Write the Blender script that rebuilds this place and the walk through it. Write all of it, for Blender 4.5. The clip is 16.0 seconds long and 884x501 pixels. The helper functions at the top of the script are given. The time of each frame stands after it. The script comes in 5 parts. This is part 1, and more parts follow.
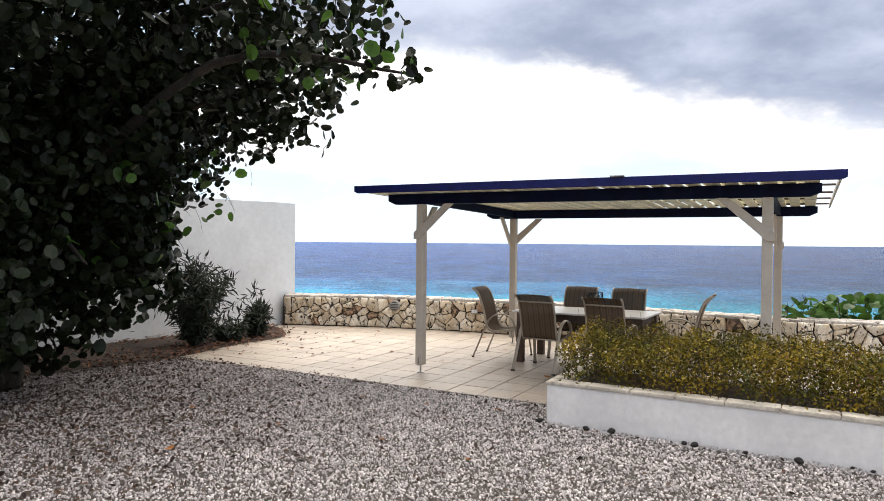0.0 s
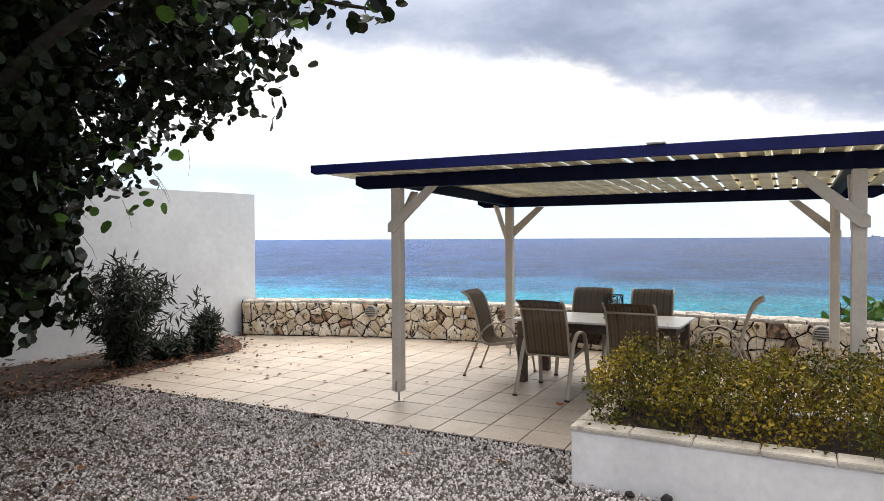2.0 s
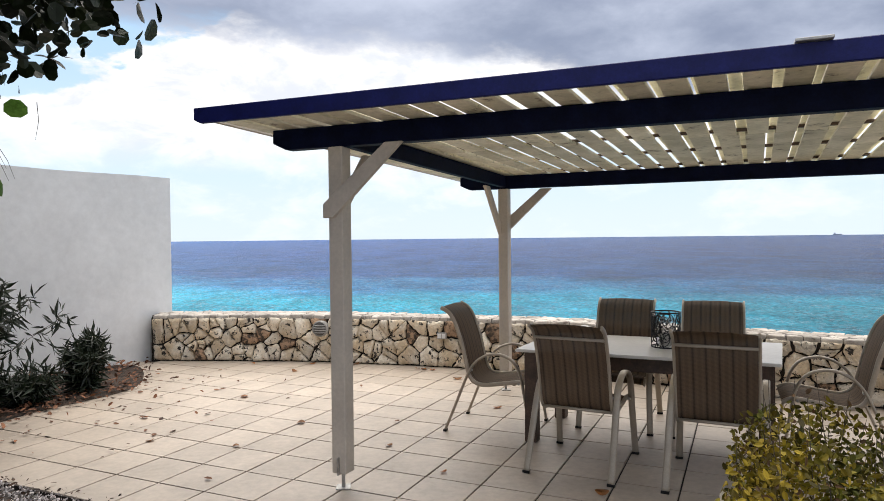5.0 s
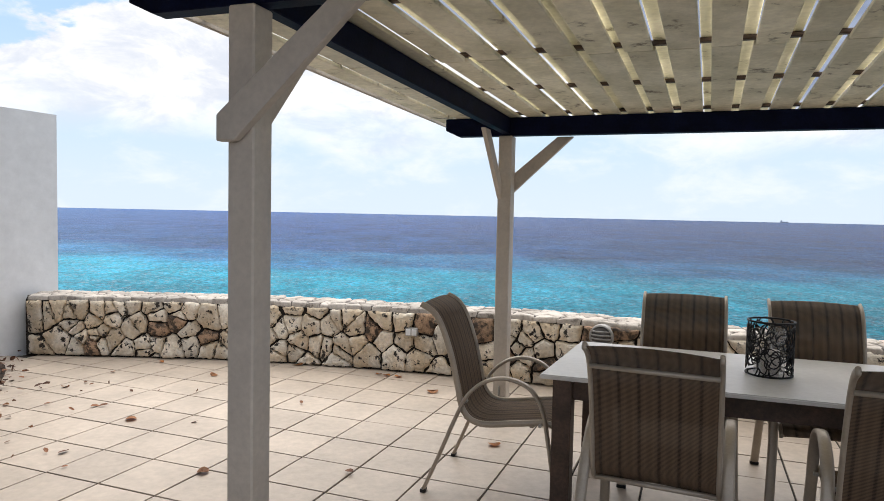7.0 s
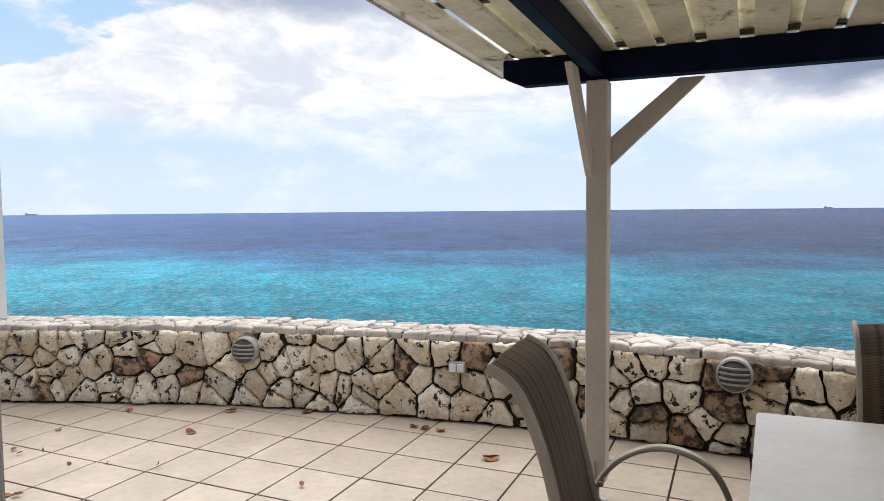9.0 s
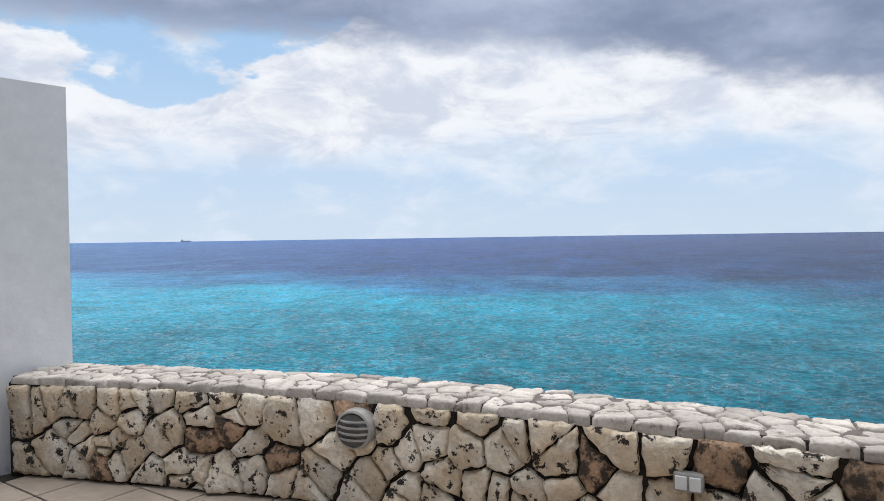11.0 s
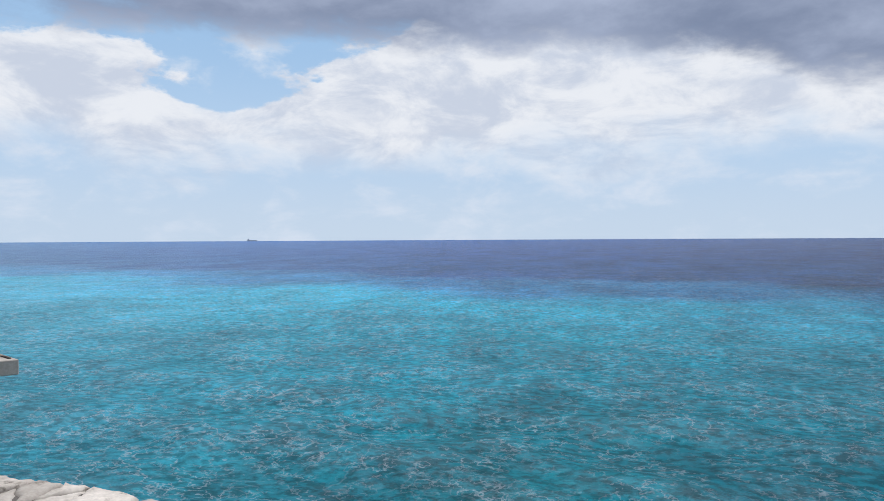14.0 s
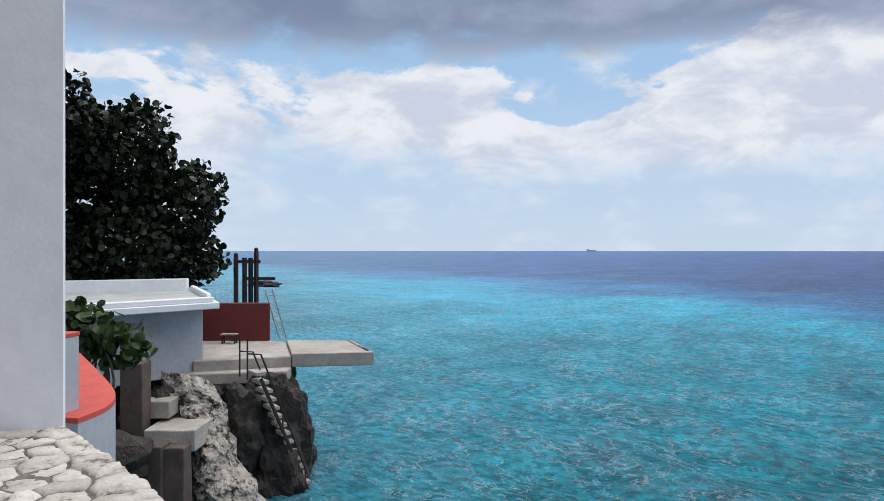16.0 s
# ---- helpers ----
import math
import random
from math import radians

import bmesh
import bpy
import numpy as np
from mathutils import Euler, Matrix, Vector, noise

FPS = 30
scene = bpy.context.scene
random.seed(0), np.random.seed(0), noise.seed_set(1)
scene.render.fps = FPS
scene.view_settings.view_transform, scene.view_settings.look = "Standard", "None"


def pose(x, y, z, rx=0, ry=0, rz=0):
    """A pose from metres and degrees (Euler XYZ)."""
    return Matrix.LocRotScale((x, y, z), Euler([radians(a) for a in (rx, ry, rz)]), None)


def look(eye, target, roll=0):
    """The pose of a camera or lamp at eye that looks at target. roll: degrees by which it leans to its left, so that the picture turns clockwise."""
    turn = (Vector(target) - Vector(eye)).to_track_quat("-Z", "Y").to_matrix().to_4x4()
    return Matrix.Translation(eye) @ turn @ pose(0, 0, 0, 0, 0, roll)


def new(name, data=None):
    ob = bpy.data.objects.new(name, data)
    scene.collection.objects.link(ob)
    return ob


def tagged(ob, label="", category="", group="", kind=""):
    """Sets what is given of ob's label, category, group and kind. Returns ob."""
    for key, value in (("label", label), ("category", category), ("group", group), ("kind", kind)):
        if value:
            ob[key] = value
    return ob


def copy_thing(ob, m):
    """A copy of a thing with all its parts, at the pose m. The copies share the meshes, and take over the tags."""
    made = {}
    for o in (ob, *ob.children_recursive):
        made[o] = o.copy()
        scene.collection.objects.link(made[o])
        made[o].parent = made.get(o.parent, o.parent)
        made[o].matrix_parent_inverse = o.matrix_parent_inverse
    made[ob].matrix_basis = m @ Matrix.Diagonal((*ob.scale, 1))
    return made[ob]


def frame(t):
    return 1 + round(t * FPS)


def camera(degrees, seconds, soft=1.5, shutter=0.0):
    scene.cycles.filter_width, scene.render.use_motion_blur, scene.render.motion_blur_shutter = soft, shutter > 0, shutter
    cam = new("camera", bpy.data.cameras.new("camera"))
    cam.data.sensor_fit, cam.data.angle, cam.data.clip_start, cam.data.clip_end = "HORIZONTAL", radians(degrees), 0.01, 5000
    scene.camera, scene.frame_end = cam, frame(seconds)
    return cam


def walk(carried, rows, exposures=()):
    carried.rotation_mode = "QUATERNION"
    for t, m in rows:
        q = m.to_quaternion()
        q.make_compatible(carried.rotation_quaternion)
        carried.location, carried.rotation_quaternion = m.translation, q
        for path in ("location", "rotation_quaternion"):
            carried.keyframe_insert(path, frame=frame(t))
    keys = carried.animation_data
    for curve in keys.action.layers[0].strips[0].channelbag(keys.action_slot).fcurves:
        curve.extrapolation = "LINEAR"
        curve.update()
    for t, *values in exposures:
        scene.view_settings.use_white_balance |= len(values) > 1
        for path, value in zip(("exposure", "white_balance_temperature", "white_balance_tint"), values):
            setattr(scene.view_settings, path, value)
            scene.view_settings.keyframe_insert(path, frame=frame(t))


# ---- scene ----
cam = camera(67.1, 16.0, soft=0.75)
PATH = [
    (0, (0.229, 0.365, 1.651), (0.231, 2.365, 1.626), 0.5),
    (0.5, (0.265, 0.78, 1.667), (0.292, 2.779, 1.649), 1.9),
    (1, (0.227, 1.24, 1.652), (0.238, 3.24, 1.663), -0.7),
    (1.5, (0.251, 1.703, 1.641), (0.317, 3.702, 1.638), -1.5),
    (2, (0.257, 2.133, 1.625), (0.305, 4.132, 1.588), -0.3),
    (2.5, (0.286, 2.576, 1.624), (0.364, 4.575, 1.625), -0.9),
    (3, (0.387, 2.862, 1.602), (0.45, 4.861, 1.602), -0.6),
    (3.5, (0.355, 3.377, 1.569), (0.368, 5.377, 1.533), 0.1),
    (4, (0.293, 3.908, 1.558), (0.404, 5.905, 1.517), -0.9),
    (4.2, (0.372, 4.001, 1.564), (0.493, 5.997, 1.532), -0.8),
    (6.3, (0.265, 5.958, 1.495), (0.445, 7.947, 1.381), -0.4),
    (6.5, (0.277, 6.115, 1.479), (0.493, 8.099, 1.35), -0.1),
    (7, (0.329, 6.52, 1.466), (0.585, 8.5, 1.358), 1.2),
    (7.5, (0.326, 6.927, 1.443), (0.594, 8.906, 1.343), -0.7),
    (8, (0.379, 7.335, 1.441), (0.638, 9.313, 1.306), -1.3),
    (8.5, (0.455, 7.761, 1.416), (0.623, 9.747, 1.24), -0.8),
    (9, (0.413, 8.171, 1.435), (0.566, 10.161, 1.315), -0.5),
    (9.5, (0.452, 8.601, 1.419), (0.395, 10.597, 1.3), 1.1),
    (10, (0.418, 9.022, 1.411), (0.271, 11.012, 1.278), 0.9),
    (10.2, (0.366, 9.15, 1.42), (0.191, 11.141, 1.34), -0.3),
    (12.3, (-0.052, 11.008, 1.295), (-0.303, 12.992, 1.266), -0.6),
    (12.5, (-0.063, 11.166, 1.287), (-0.311, 13.15, 1.232), -0.9),
    (13, (-0.075, 11.472, 1.318), (-0.269, 13.462, 1.268), -1.4),
    (13.5, (-0.045, 11.762, 1.315), (-0.278, 13.748, 1.293), -2.1),
    (14, (-0.045, 12.012, 1.315), (-0.437, 13.973, 1.281), -0.3),
    (14.5, (-0.015, 12.302, 1.31), (-0.611, 14.211, 1.299), -2.1),
    (15, (0.005, 12.542, 1.295), (-0.867, 14.342, 1.3), -1.4),
    (15.2, (0.005, 12.632, 1.285), (-1.009, 14.356, 1.309), -0.1),
    (15.5, (0.045, 12.752, 1.275), (-1.143, 14.361, 1.289), -0.2),
    (16, (0.04, 12.822, 1.28), (-1.242, 14.358, 1.279), -0.0),
]
walk(cam, [(t, look(eye, target, roll)) for t, eye, target, roll in PATH],
     exposures=[(0, 0.90, 6900, 10), (4, 0.72, 6850, 10), (7, 0.55, 6650, 10), (10, 0.40, 6450, 10), (12.5, 0.12, 6200, 10), (16, 0.14, 6250, 10)])

# ---------------------------------------------------------------- world and sun
world = bpy.data.worlds.new("sky")
scene.world = world
world.use_nodes = True
wn, wl = world.node_tree.nodes, world.node_tree.links
wn.clear()


def wnode(kind, **kw):
    n = wn.new(kind)
    for k, v in kw.items():
        if k == "op":
            n.operation = v
        elif k == "vals":
            for i, x in v.items():
                n.inputs[i].default_value = x
    return n


def wmath(op, a, b=None, clamp=False):
    n = wn.new("ShaderNodeMath")
    n.operation, n.use_clamp = op, clamp
    for i, x in enumerate((a, b)):
        if x is None:
            continue
        if isinstance(x, (int, float)):
            n.inputs[i].default_value = x
        else:
            wl.new(x, n.inputs[i])
    return n.outputs[0]


def wstep(x, lo, hi):
    n = wn.new("ShaderNodeMapRange")
    n.interpolation_type = "SMOOTHSTEP"
    n.inputs[1].default_value, n.inputs[2].default_value = lo, hi
    wl.new(x, n.inputs[0])
    return n.outputs[0]


def wmix(f, a, b):
    n = wn.new("ShaderNodeMix")
    n.data_type = "RGBA"
    wl.new(f, n.inputs[0])
    for i, x in ((6, a), (7, b)):
        if isinstance(x, tuple):
            n.inputs[i].default_value = (*x, 1)
        else:
            wl.new(x, n.inputs[i])
    return n.outputs[2]


def wnoise(vec, scale, detail, rough=0.55, dist=0.0):
    n = wn.new("ShaderNodeTexNoise")
    n.inputs["Scale"].default_value, n.inputs["Detail"].default_value = scale, detail
    n.inputs["Roughness"].default_value, n.inputs["Distortion"].default_value = rough, dist
    wl.new(vec, n.inputs["Vector"])
    return n.outputs["Fac"]


SUN_DIR = Vector((0.12, 0.42, 1.0)).normalized()
tc = wn.new("ShaderNodeTexCoord")
sep = wn.new("ShaderNodeSeparateXYZ")
wl.new(tc.outputs["Generated"], sep.inputs[0])
elev = sep.outputs[2]
nishita = wn.new("ShaderNodeTexSky")
nishita.sky_type, nishita.sun_disc = "NISHITA", False
nishita.sun_elevation = math.asin(SUN_DIR.z)
nishita.sun_rotation = math.atan2(SUN_DIR.x, SUN_DIR.y)
nishita.air_density, nishita.dust_density = 1.0, 1.5
# clouds: a stretched direction for the far bank, a flat sheet overhead
stretch = wn.new("ShaderNodeMapping")
stretch.inputs["Scale"].default_value = (1.0, 1.0, 2.1)
stretch.inputs["Location"].default_value = (0.35, 0.2, 0.1)
wl.new(tc.outputs["Generated"], stretch.inputs[0])
div = wn.new("ShaderNodeVectorMath")
div.operation = "DIVIDE"
den = wmath("ADD", elev, 0.16)
comb = wn.new("ShaderNodeCombineXYZ")
for i in range(3):
    wl.new(den, comb.inputs[i])
wl.new(tc.outputs["Generated"], div.inputs[0])
wl.new(comb.outputs[0], div.inputs[1])
n_bank = wnoise(stretch.outputs[0], 3.6, 9, 0.56, 0.25)
n_fine = wnoise(stretch.outputs[0], 9.0, 8, 0.6, 0.2)
n_sheet = wnoise(div.outputs[0], 0.85, 8, 0.52, 0.3)
# clear air: white haze at the horizon, pale blue above it
east = sep.outputs[0]
clear = wmix(wstep(elev, 0.0, 0.16), (5.3, 6.2, 7.2), (4.4, 5.8, 7.4))
clear = wmix(wstep(elev, 0.12, 0.30), clear, (3.3, 4.95, 7.0))
clear = wmix(wstep(n_fine, 0.46, 0.72), clear, (6.2, 6.8, 7.6))
clear = wmix(wstep(elev, 0.5, 0.8), clear, nishita.outputs[0])
# bank of cumulus with a puffy crest, higher straight out to sea
swell = wmath("MULTIPLY", wstep(east, -0.36, -0.20), wmath("SUBTRACT", 1.0, wstep(east, 0.26, 0.42)))
crest = wmath("ADD", 0.232, wmath("MULTIPLY", swell, 0.07))
crest = wmath("ADD", crest, wmath("MULTIPLY", wmath("SUBTRACT", n_bank, 0.5), 0.34))
crest = wmath("ADD", crest, wmath("MULTIPLY", wmath("SUBTRACT", n_fine, 0.5), 0.13))
bank_hi = wstep(wmath("SUBTRACT", crest, elev), -0.004, 0.016)
foot = wmath("ADD", elev, wmath("MULTIPLY", wmath("SUBTRACT", n_bank, 0.5), 0.22))
bank_lo = wstep(foot, 0.085, 0.175)
bank = wmath("MULTIPLY", bank_hi, bank_lo)
shade = wstep(wnoise(stretch.outputs[0], 8.5, 8, 0.62, 0.35), 0.36, 0.60)
bank_col = wmix(shade, (5.5, 5.9, 6.7), (7.7, 7.75, 7.9))
sky1 = wmix(bank, clear, bank_col)
# low grey sheet above the bank, coming lower towards the east
sheet_in = wmath("ADD", wmath("SUBTRACT", elev, 0.278), wmath("MULTIPLY", wmath("MAXIMUM", east, 0.0), 0.25))
sheet_in = wmath("ADD", sheet_in, wmath("MULTIPLY", wmath("SUBTRACT", n_sheet, 0.5), 0.16))
sheet_in = wmath("ADD", sheet_in, wmath("MULTIPLY", wmath("SUBTRACT", n_fine, 0.5), 0.10))
sheet = wstep(sheet_in, -0.012, 0.040)
sheet_col = wmix(wstep(wmath("ADD", n_sheet, wmath("MULTIPLY", n_fine, 0.35)), 0.58, 0.95), (1.9, 2.3, 3.3), (4.0, 4.5, 5.7))
sheet_col = wmix(wstep(elev, 0.40, 0.62), sheet_col, (5.4, 5.9, 6.8))
sky2 = wmix(sheet, sky1, sheet_col)
bg = wn.new("ShaderNodeBackground")
bg.inputs["Strength"].default_value = 0.1
wl.new(sky2, bg.inputs[0])
wout = wn.new("ShaderNodeOutputWorld")
wl.new(bg.outputs[0], wout.inputs[0])

sun = new("sun", bpy.data.lights.new("sun", "SUN"))
sun.data.energy, sun.data.angle, sun.data.color = 3.1, radians(90), (1.0, 0.95, 0.88)
sun.matrix_world = look(SUN_DIR * 50, (0, 0, 0))


# ---------------------------------------------------------------- materials
def paint(name, col, rough=0.6, var=0.12, scale=6.0, bump=0.15, bscale=90.0, rnd=0.0, island=0.0, metal=0.0,
          stain=None, stain_at=(0.52, 0.66), stain_scale=4.0, alt=None, spec=0.5, translucent=0.0, bdist=0.004):
    """A surface with colour variation at two sizes, stains with a shape of their own, and fine relief."""
    m = bpy.data.materials.new(name)
    m.use_nodes = True
    nt = m.node_tree
    n, l = nt.nodes, nt.links
    b = n["Principled BSDF"]
    geo = n.new("ShaderNodeNewGeometry")
    pos = geo.outputs["Position"]

    def noise_of(s, d=5, r=0.6):
        t = n.new("ShaderNodeTexNoise")
        t.inputs["Scale"].default_value, t.inputs["Detail"].default_value, t.inputs["Roughness"].default_value = s, d, r
        l.new(pos, t.inputs["Vector"])
        return t.outputs["Fac"]

    def mix(f, a, c, blend="MIX"):
        x = n.new("ShaderNodeMix")
        x.data_type, x.blend_type = "RGBA", blend
        for i, v in ((0, f), (6, a), (7, c)):
            if isinstance(v, (int, float)):
                x.inputs[i].default_value = v
            elif isinstance(v, tuple):
                x.inputs[i].default_value = (*v, 1)
            else:
                l.new(v, x.inputs[i])
        return x.outputs[2]

    def remap(v, lo, hi, a=0.0, c=1.0):
        x = n.new("ShaderNodeMapRange")
        for i, q in ((1, lo), (2, hi), (3, a), (4, c)):
            x.inputs[i].default_value = q
        l.new(v, x.inputs[0])
        return x.outputs[0]

    second = alt or tuple(min(1, c * (1 - 2 * var)) for c in col)
    c = mix(remap(noise_of(scale), 0.35, 0.65), col, second) if not alt else col
    if alt:
        c = mix(remap(noise_of(scale), 0.4, 0.6), col, alt)
    g = remap(noise_of(scale * 9, 4), 0.3, 0.7, 1 - var, 1 + var)
    gray = n.new("ShaderNodeCombineColor")
    for i in range(3):
        l.new(g, gray.inputs[i])
    c = mix(1.0, c, gray.outputs[0], "MULTIPLY")
    if rnd or island:
        if rnd:
            info = n.new("ShaderNodeObjectInfo")
            src, amt = info.outputs["Random"], rnd
        else:
            src, amt = geo.outputs["Random Per Island"], island
        k = remap(src, 0, 1, 1 - amt, 1 + amt)
        gk = n.new("ShaderNodeCombineColor")
        for i in range(3):
            l.new(k, gk.inputs[i])
        c = mix(1.0, c, gk.outputs[0], "MULTIPLY")
    if stain:
        c = mix(remap(noise_of(stain_scale, 8, 0.68), *stain_at), c, stain)
    l.new(c, b.inputs["Base Color"])
    b.inputs["Roughness"].default_value, b.inputs["Metallic"].default_value = rough, metal
    b.inputs["Specular IOR Level"].default_value = spec
    if bump:
        bp = n.new("ShaderNodeBump")
        bp.inputs["Strength"].default_value, bp.inputs["Distance"].default_value = bump, bdist
        l.new(noise_of(bscale, 6), bp.inputs["Height"])
        l.new(bp.outputs[0], b.inputs["Normal"])
    if translucent:
        tr = n.new("ShaderNodeBsdfTranslucent")
        l.new(c, tr.inputs[0])
        ms = n.new("ShaderNodeMixShader")
        ms.inputs[0].default_value = translucent
        l.new(b.outputs[0], ms.inputs[1])
        l.new(tr.outputs[0], ms.inputs[2])
        l.new(ms.outputs[0], n["Material Output"].inputs[0])
    return m


M_TILE = paint("terrace tile", (0.465, 0.39, 0.32), 0.45, 0.10, 2.2, 0.12, 60, rnd=0.07, stain=(0.36, 0.30, 0.25), stain_at=(0.56, 0.78), stain_scale=2.6)
M_GROUT = paint("dark tile joint", (0.035, 0.027, 0.022), 0.9, 0.25, 12)
M_GRAVEL = paint("gravel stone", (0.62, 0.565, 0.55), 0.85, 0.15, 3, 0.3, 160, island=0.42)
M_GRAVEL_BED = paint("gravel bed", (0.05, 0.040, 0.035), 0.95, 0.3, 30, 0.8, 120, alt=(0.11, 0.095, 0.085), bdist=0.01)
M_SOIL = paint("soil", (0.020, 0.014, 0.010), 0.95, 0.3, 14, 0.8, 60, alt=(0.060, 0.036, 0.024), bdist=0.02)
M_WHITE = paint("white render", (0.77, 0.78, 0.79), 0.8, 0.05, 1.2, 0.25, 45, stain=(0.62, 0.62, 0.62), stain_at=(0.62, 0.85), stain_scale=1.4)
M_PLANTER = paint("white planter render", (0.82, 0.80, 0.79), 0.75, 0.06, 2.0, 0.25, 50, stain=(0.60, 0.58, 0.56), stain_at=(0.6, 0.82), stain_scale=2.2)
M_COPING = paint("pale coping stone", (0.62, 0.56, 0.48), 0.7, 0.15, 5, 0.4, 70, rnd=0.08, stain=(0.22, 0.18, 0.14), stain_at=(0.55, 0.72), stain_scale=7)
M_STONE = paint("coral stone", (0.84, 0.77, 0.66), 0.9, 0.16, 4, 1.0, 38, rnd=0.16, alt=(0.68, 0.55, 0.39), stain=(0.035, 0.028, 0.023), stain_at=(0.565, 0.60), stain_scale=13, bdist=0.022)
M_STONE_RUST = paint("rusty coral stone", (0.47, 0.31, 0.20), 0.9, 0.25, 8, 1.0, 45, rnd=0.2, stain=(0.06, 0.045, 0.035), stain_at=(0.47, 0.56), stain_scale=16, bdist=0.015)
M_CAPSTONE = paint("bleached capstone", (0.52, 0.475, 0.43), 0.9, 0.14, 7, 0.7, 60, rnd=0.22, alt=(0.40, 0.36, 0.32), stain=(0.14, 0.12, 0.10), stain_at=(0.57, 0.67), stain_scale=14, bdist=0.007)
M_MORTAR = paint("dark mortar", (0.030, 0.023, 0.018), 0.95, 0.3, 10, 0.9, 70, bdist=0.012)
M_CAPMORTAR = paint("grey cap mortar", (0.17, 0.15, 0.135), 0.95, 0.2, 10, 0.9, 70, bdist=0.012)
M_POST = paint("white painted timber", (0.55, 0.49, 0.42), 0.55, 0.07, 5, 0.25, 40, rnd=0.05, stain=(0.30, 0.25, 0.20), stain_at=(0.64, 0.8), stain_scale=5)
M_BOARD = paint("weathered roof board", (0.84, 0.79, 0.63), 0.6, 0.10, 3.5, 0.3, 50, rnd=0.16, alt=(0.66, 0.62, 0.46), stain=(0.16, 0.12, 0.075), stain_at=(0.60, 0.70), stain_scale=7)
M_NAVY = paint("navy painted timber", (0.004, 0.007, 0.030), 0.55, 0.2, 8, 0.2, 60, spec=0.08)
M_BLUE = paint("blue painted fascia", (0.009, 0.013, 0.105), 0.5, 0.15, 8, 0.2, 60, spec=0.2)
M_METAL = paint("galvanised steel", (0.45, 0.44, 0.42), 0.45, 0.15, 30, 0.1, 90, metal=0.8)
M_FRAME = paint("champagne coated aluminium", (0.42, 0.36, 0.29), 0.42, 0.06, 12, 0.05, 90, metal=0.35)
M_TABLETOP = paint("pale laminate table top", (0.74, 0.72, 0.69), 0.32, 0.05, 4, 0.05, 120)
M_TABLEWOOD = paint("dark stained wood", (0.098, 0.058, 0.040), 0.55, 0.25, 7, 0.3, 80, rnd=0.1)
M_WIRE = paint("black iron wire", (0.012, 0.011, 0.011), 0.5, 0.2, 30, 0.2, 90, metal=0.4)
M_CANDLE = paint("ivory candle wax", (0.62, 0.58, 0.52), 0.5, 0.05, 20, 0.05)
M_LAMP = paint("cast grey lamp housing", (0.36, 0.35, 0.335), 0.5, 0.12, 20, 0.2, 80)
M_LAMPGLASS = paint("dark frosted lamp glass", (0.10, 0.095, 0.09), 0.25, 0.1, 20, 0.1)
# tree leaf colour kept near black, with the backlit crown's shade in it
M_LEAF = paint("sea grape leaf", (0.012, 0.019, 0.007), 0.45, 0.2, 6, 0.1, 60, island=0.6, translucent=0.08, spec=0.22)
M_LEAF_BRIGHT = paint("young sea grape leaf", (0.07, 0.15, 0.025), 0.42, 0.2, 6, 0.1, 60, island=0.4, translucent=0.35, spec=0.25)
M_BUSH = paint("green sea grape bush leaf", (0.045, 0.075, 0.018), 0.5, 0.25, 6, 0.1, 60, island=0.6, translucent=0.2, spec=0.25)
M_BARK = paint("grey brown bark", (0.11, 0.085, 0.065), 0.9, 0.3, 9, 0.8, 40, bdist=0.015)
M_HEDGE = paint("hedge leaf", (0.065, 0.070, 0.009), 0.5, 0.25, 2.2, 0.1, 60, island=0.75, translucent=0.2, alt=(0.24, 0.17, 0.016), spec=0.25)
M_HEDGE_DRY = paint("dry hedge leaf", (0.16, 0.085, 0.035), 0.6, 0.25, 5, 0.1, 60, island=0.4, translucent=0.2)
M_OLEANDER = paint("oleander leaf", (0.015, 0.026, 0.012), 0.45, 0.2, 6, 0.1, 60, island=0.4, translucent=0.12)
M_LITTER = paint("fallen leaf", (0.17, 0.070, 0.032), 0.8, 0.25, 12, 0.3, 60, island=0.6, alt=(0.085, 0.036, 0.020))
M_YELLOW = paint("red brown fallen leaf", (0.44, 0.17, 0.045), 0.6, 0.2, 14, 0.2, 60, rnd=0.3)
M_RUBBLE = paint("pale crusted limestone rubble", (0.52, 0.46, 0.40), 0.95, 0.25, 5, 1.0, 14, stain=(0.045, 0.035, 0.028), stain_at=(0.52, 0.60), stain_scale=4.5, bdist=0.08)
M_ROCK = paint("grey limestone cliff", (0.50, 0.42, 0.34), 0.95, 0.35, 2.5, 1.0, 9, stain=(0.020, 0.015, 0.012), stain_at=(0.46, 0.53), stain_scale=1.3, bdist=0.12)
M_DARKROCK = paint("near-black rock", (0.012, 0.010, 0.009), 0.7, 0.35, 3, 1.0, 8, alt=(0.038, 0.029, 0.023), bdist=0.1)
M_CONCRETE = paint("weathered concrete", (0.41, 0.37, 0.33), 0.85, 0.15, 1.5, 0.4, 20, stain=(0.24, 0.20, 0.17), stain_at=(0.55, 0.75), stain_scale=1.6)
M_BROWNBLOCK = paint("brown stained block", (0.10, 0.072, 0.060), 0.9, 0.2, 2.5, 0.5, 20, stain=(0.05, 0.04, 0.035), stain_at=(0.52, 0.68), stain_scale=2.2)
M_HOUSE = paint("grey white house render", (0.40, 0.42, 0.46), 0.8, 0.08, 1.0, 0.2, 25, stain=(0.30, 0.30, 0.32), stain_at=(0.6, 0.8), stain_scale=1.0)
M_ROOFW = paint("grey roof coating", (0.44, 0.45, 0.44), 0.8, 0.12, 1.0, 0.2, 25)
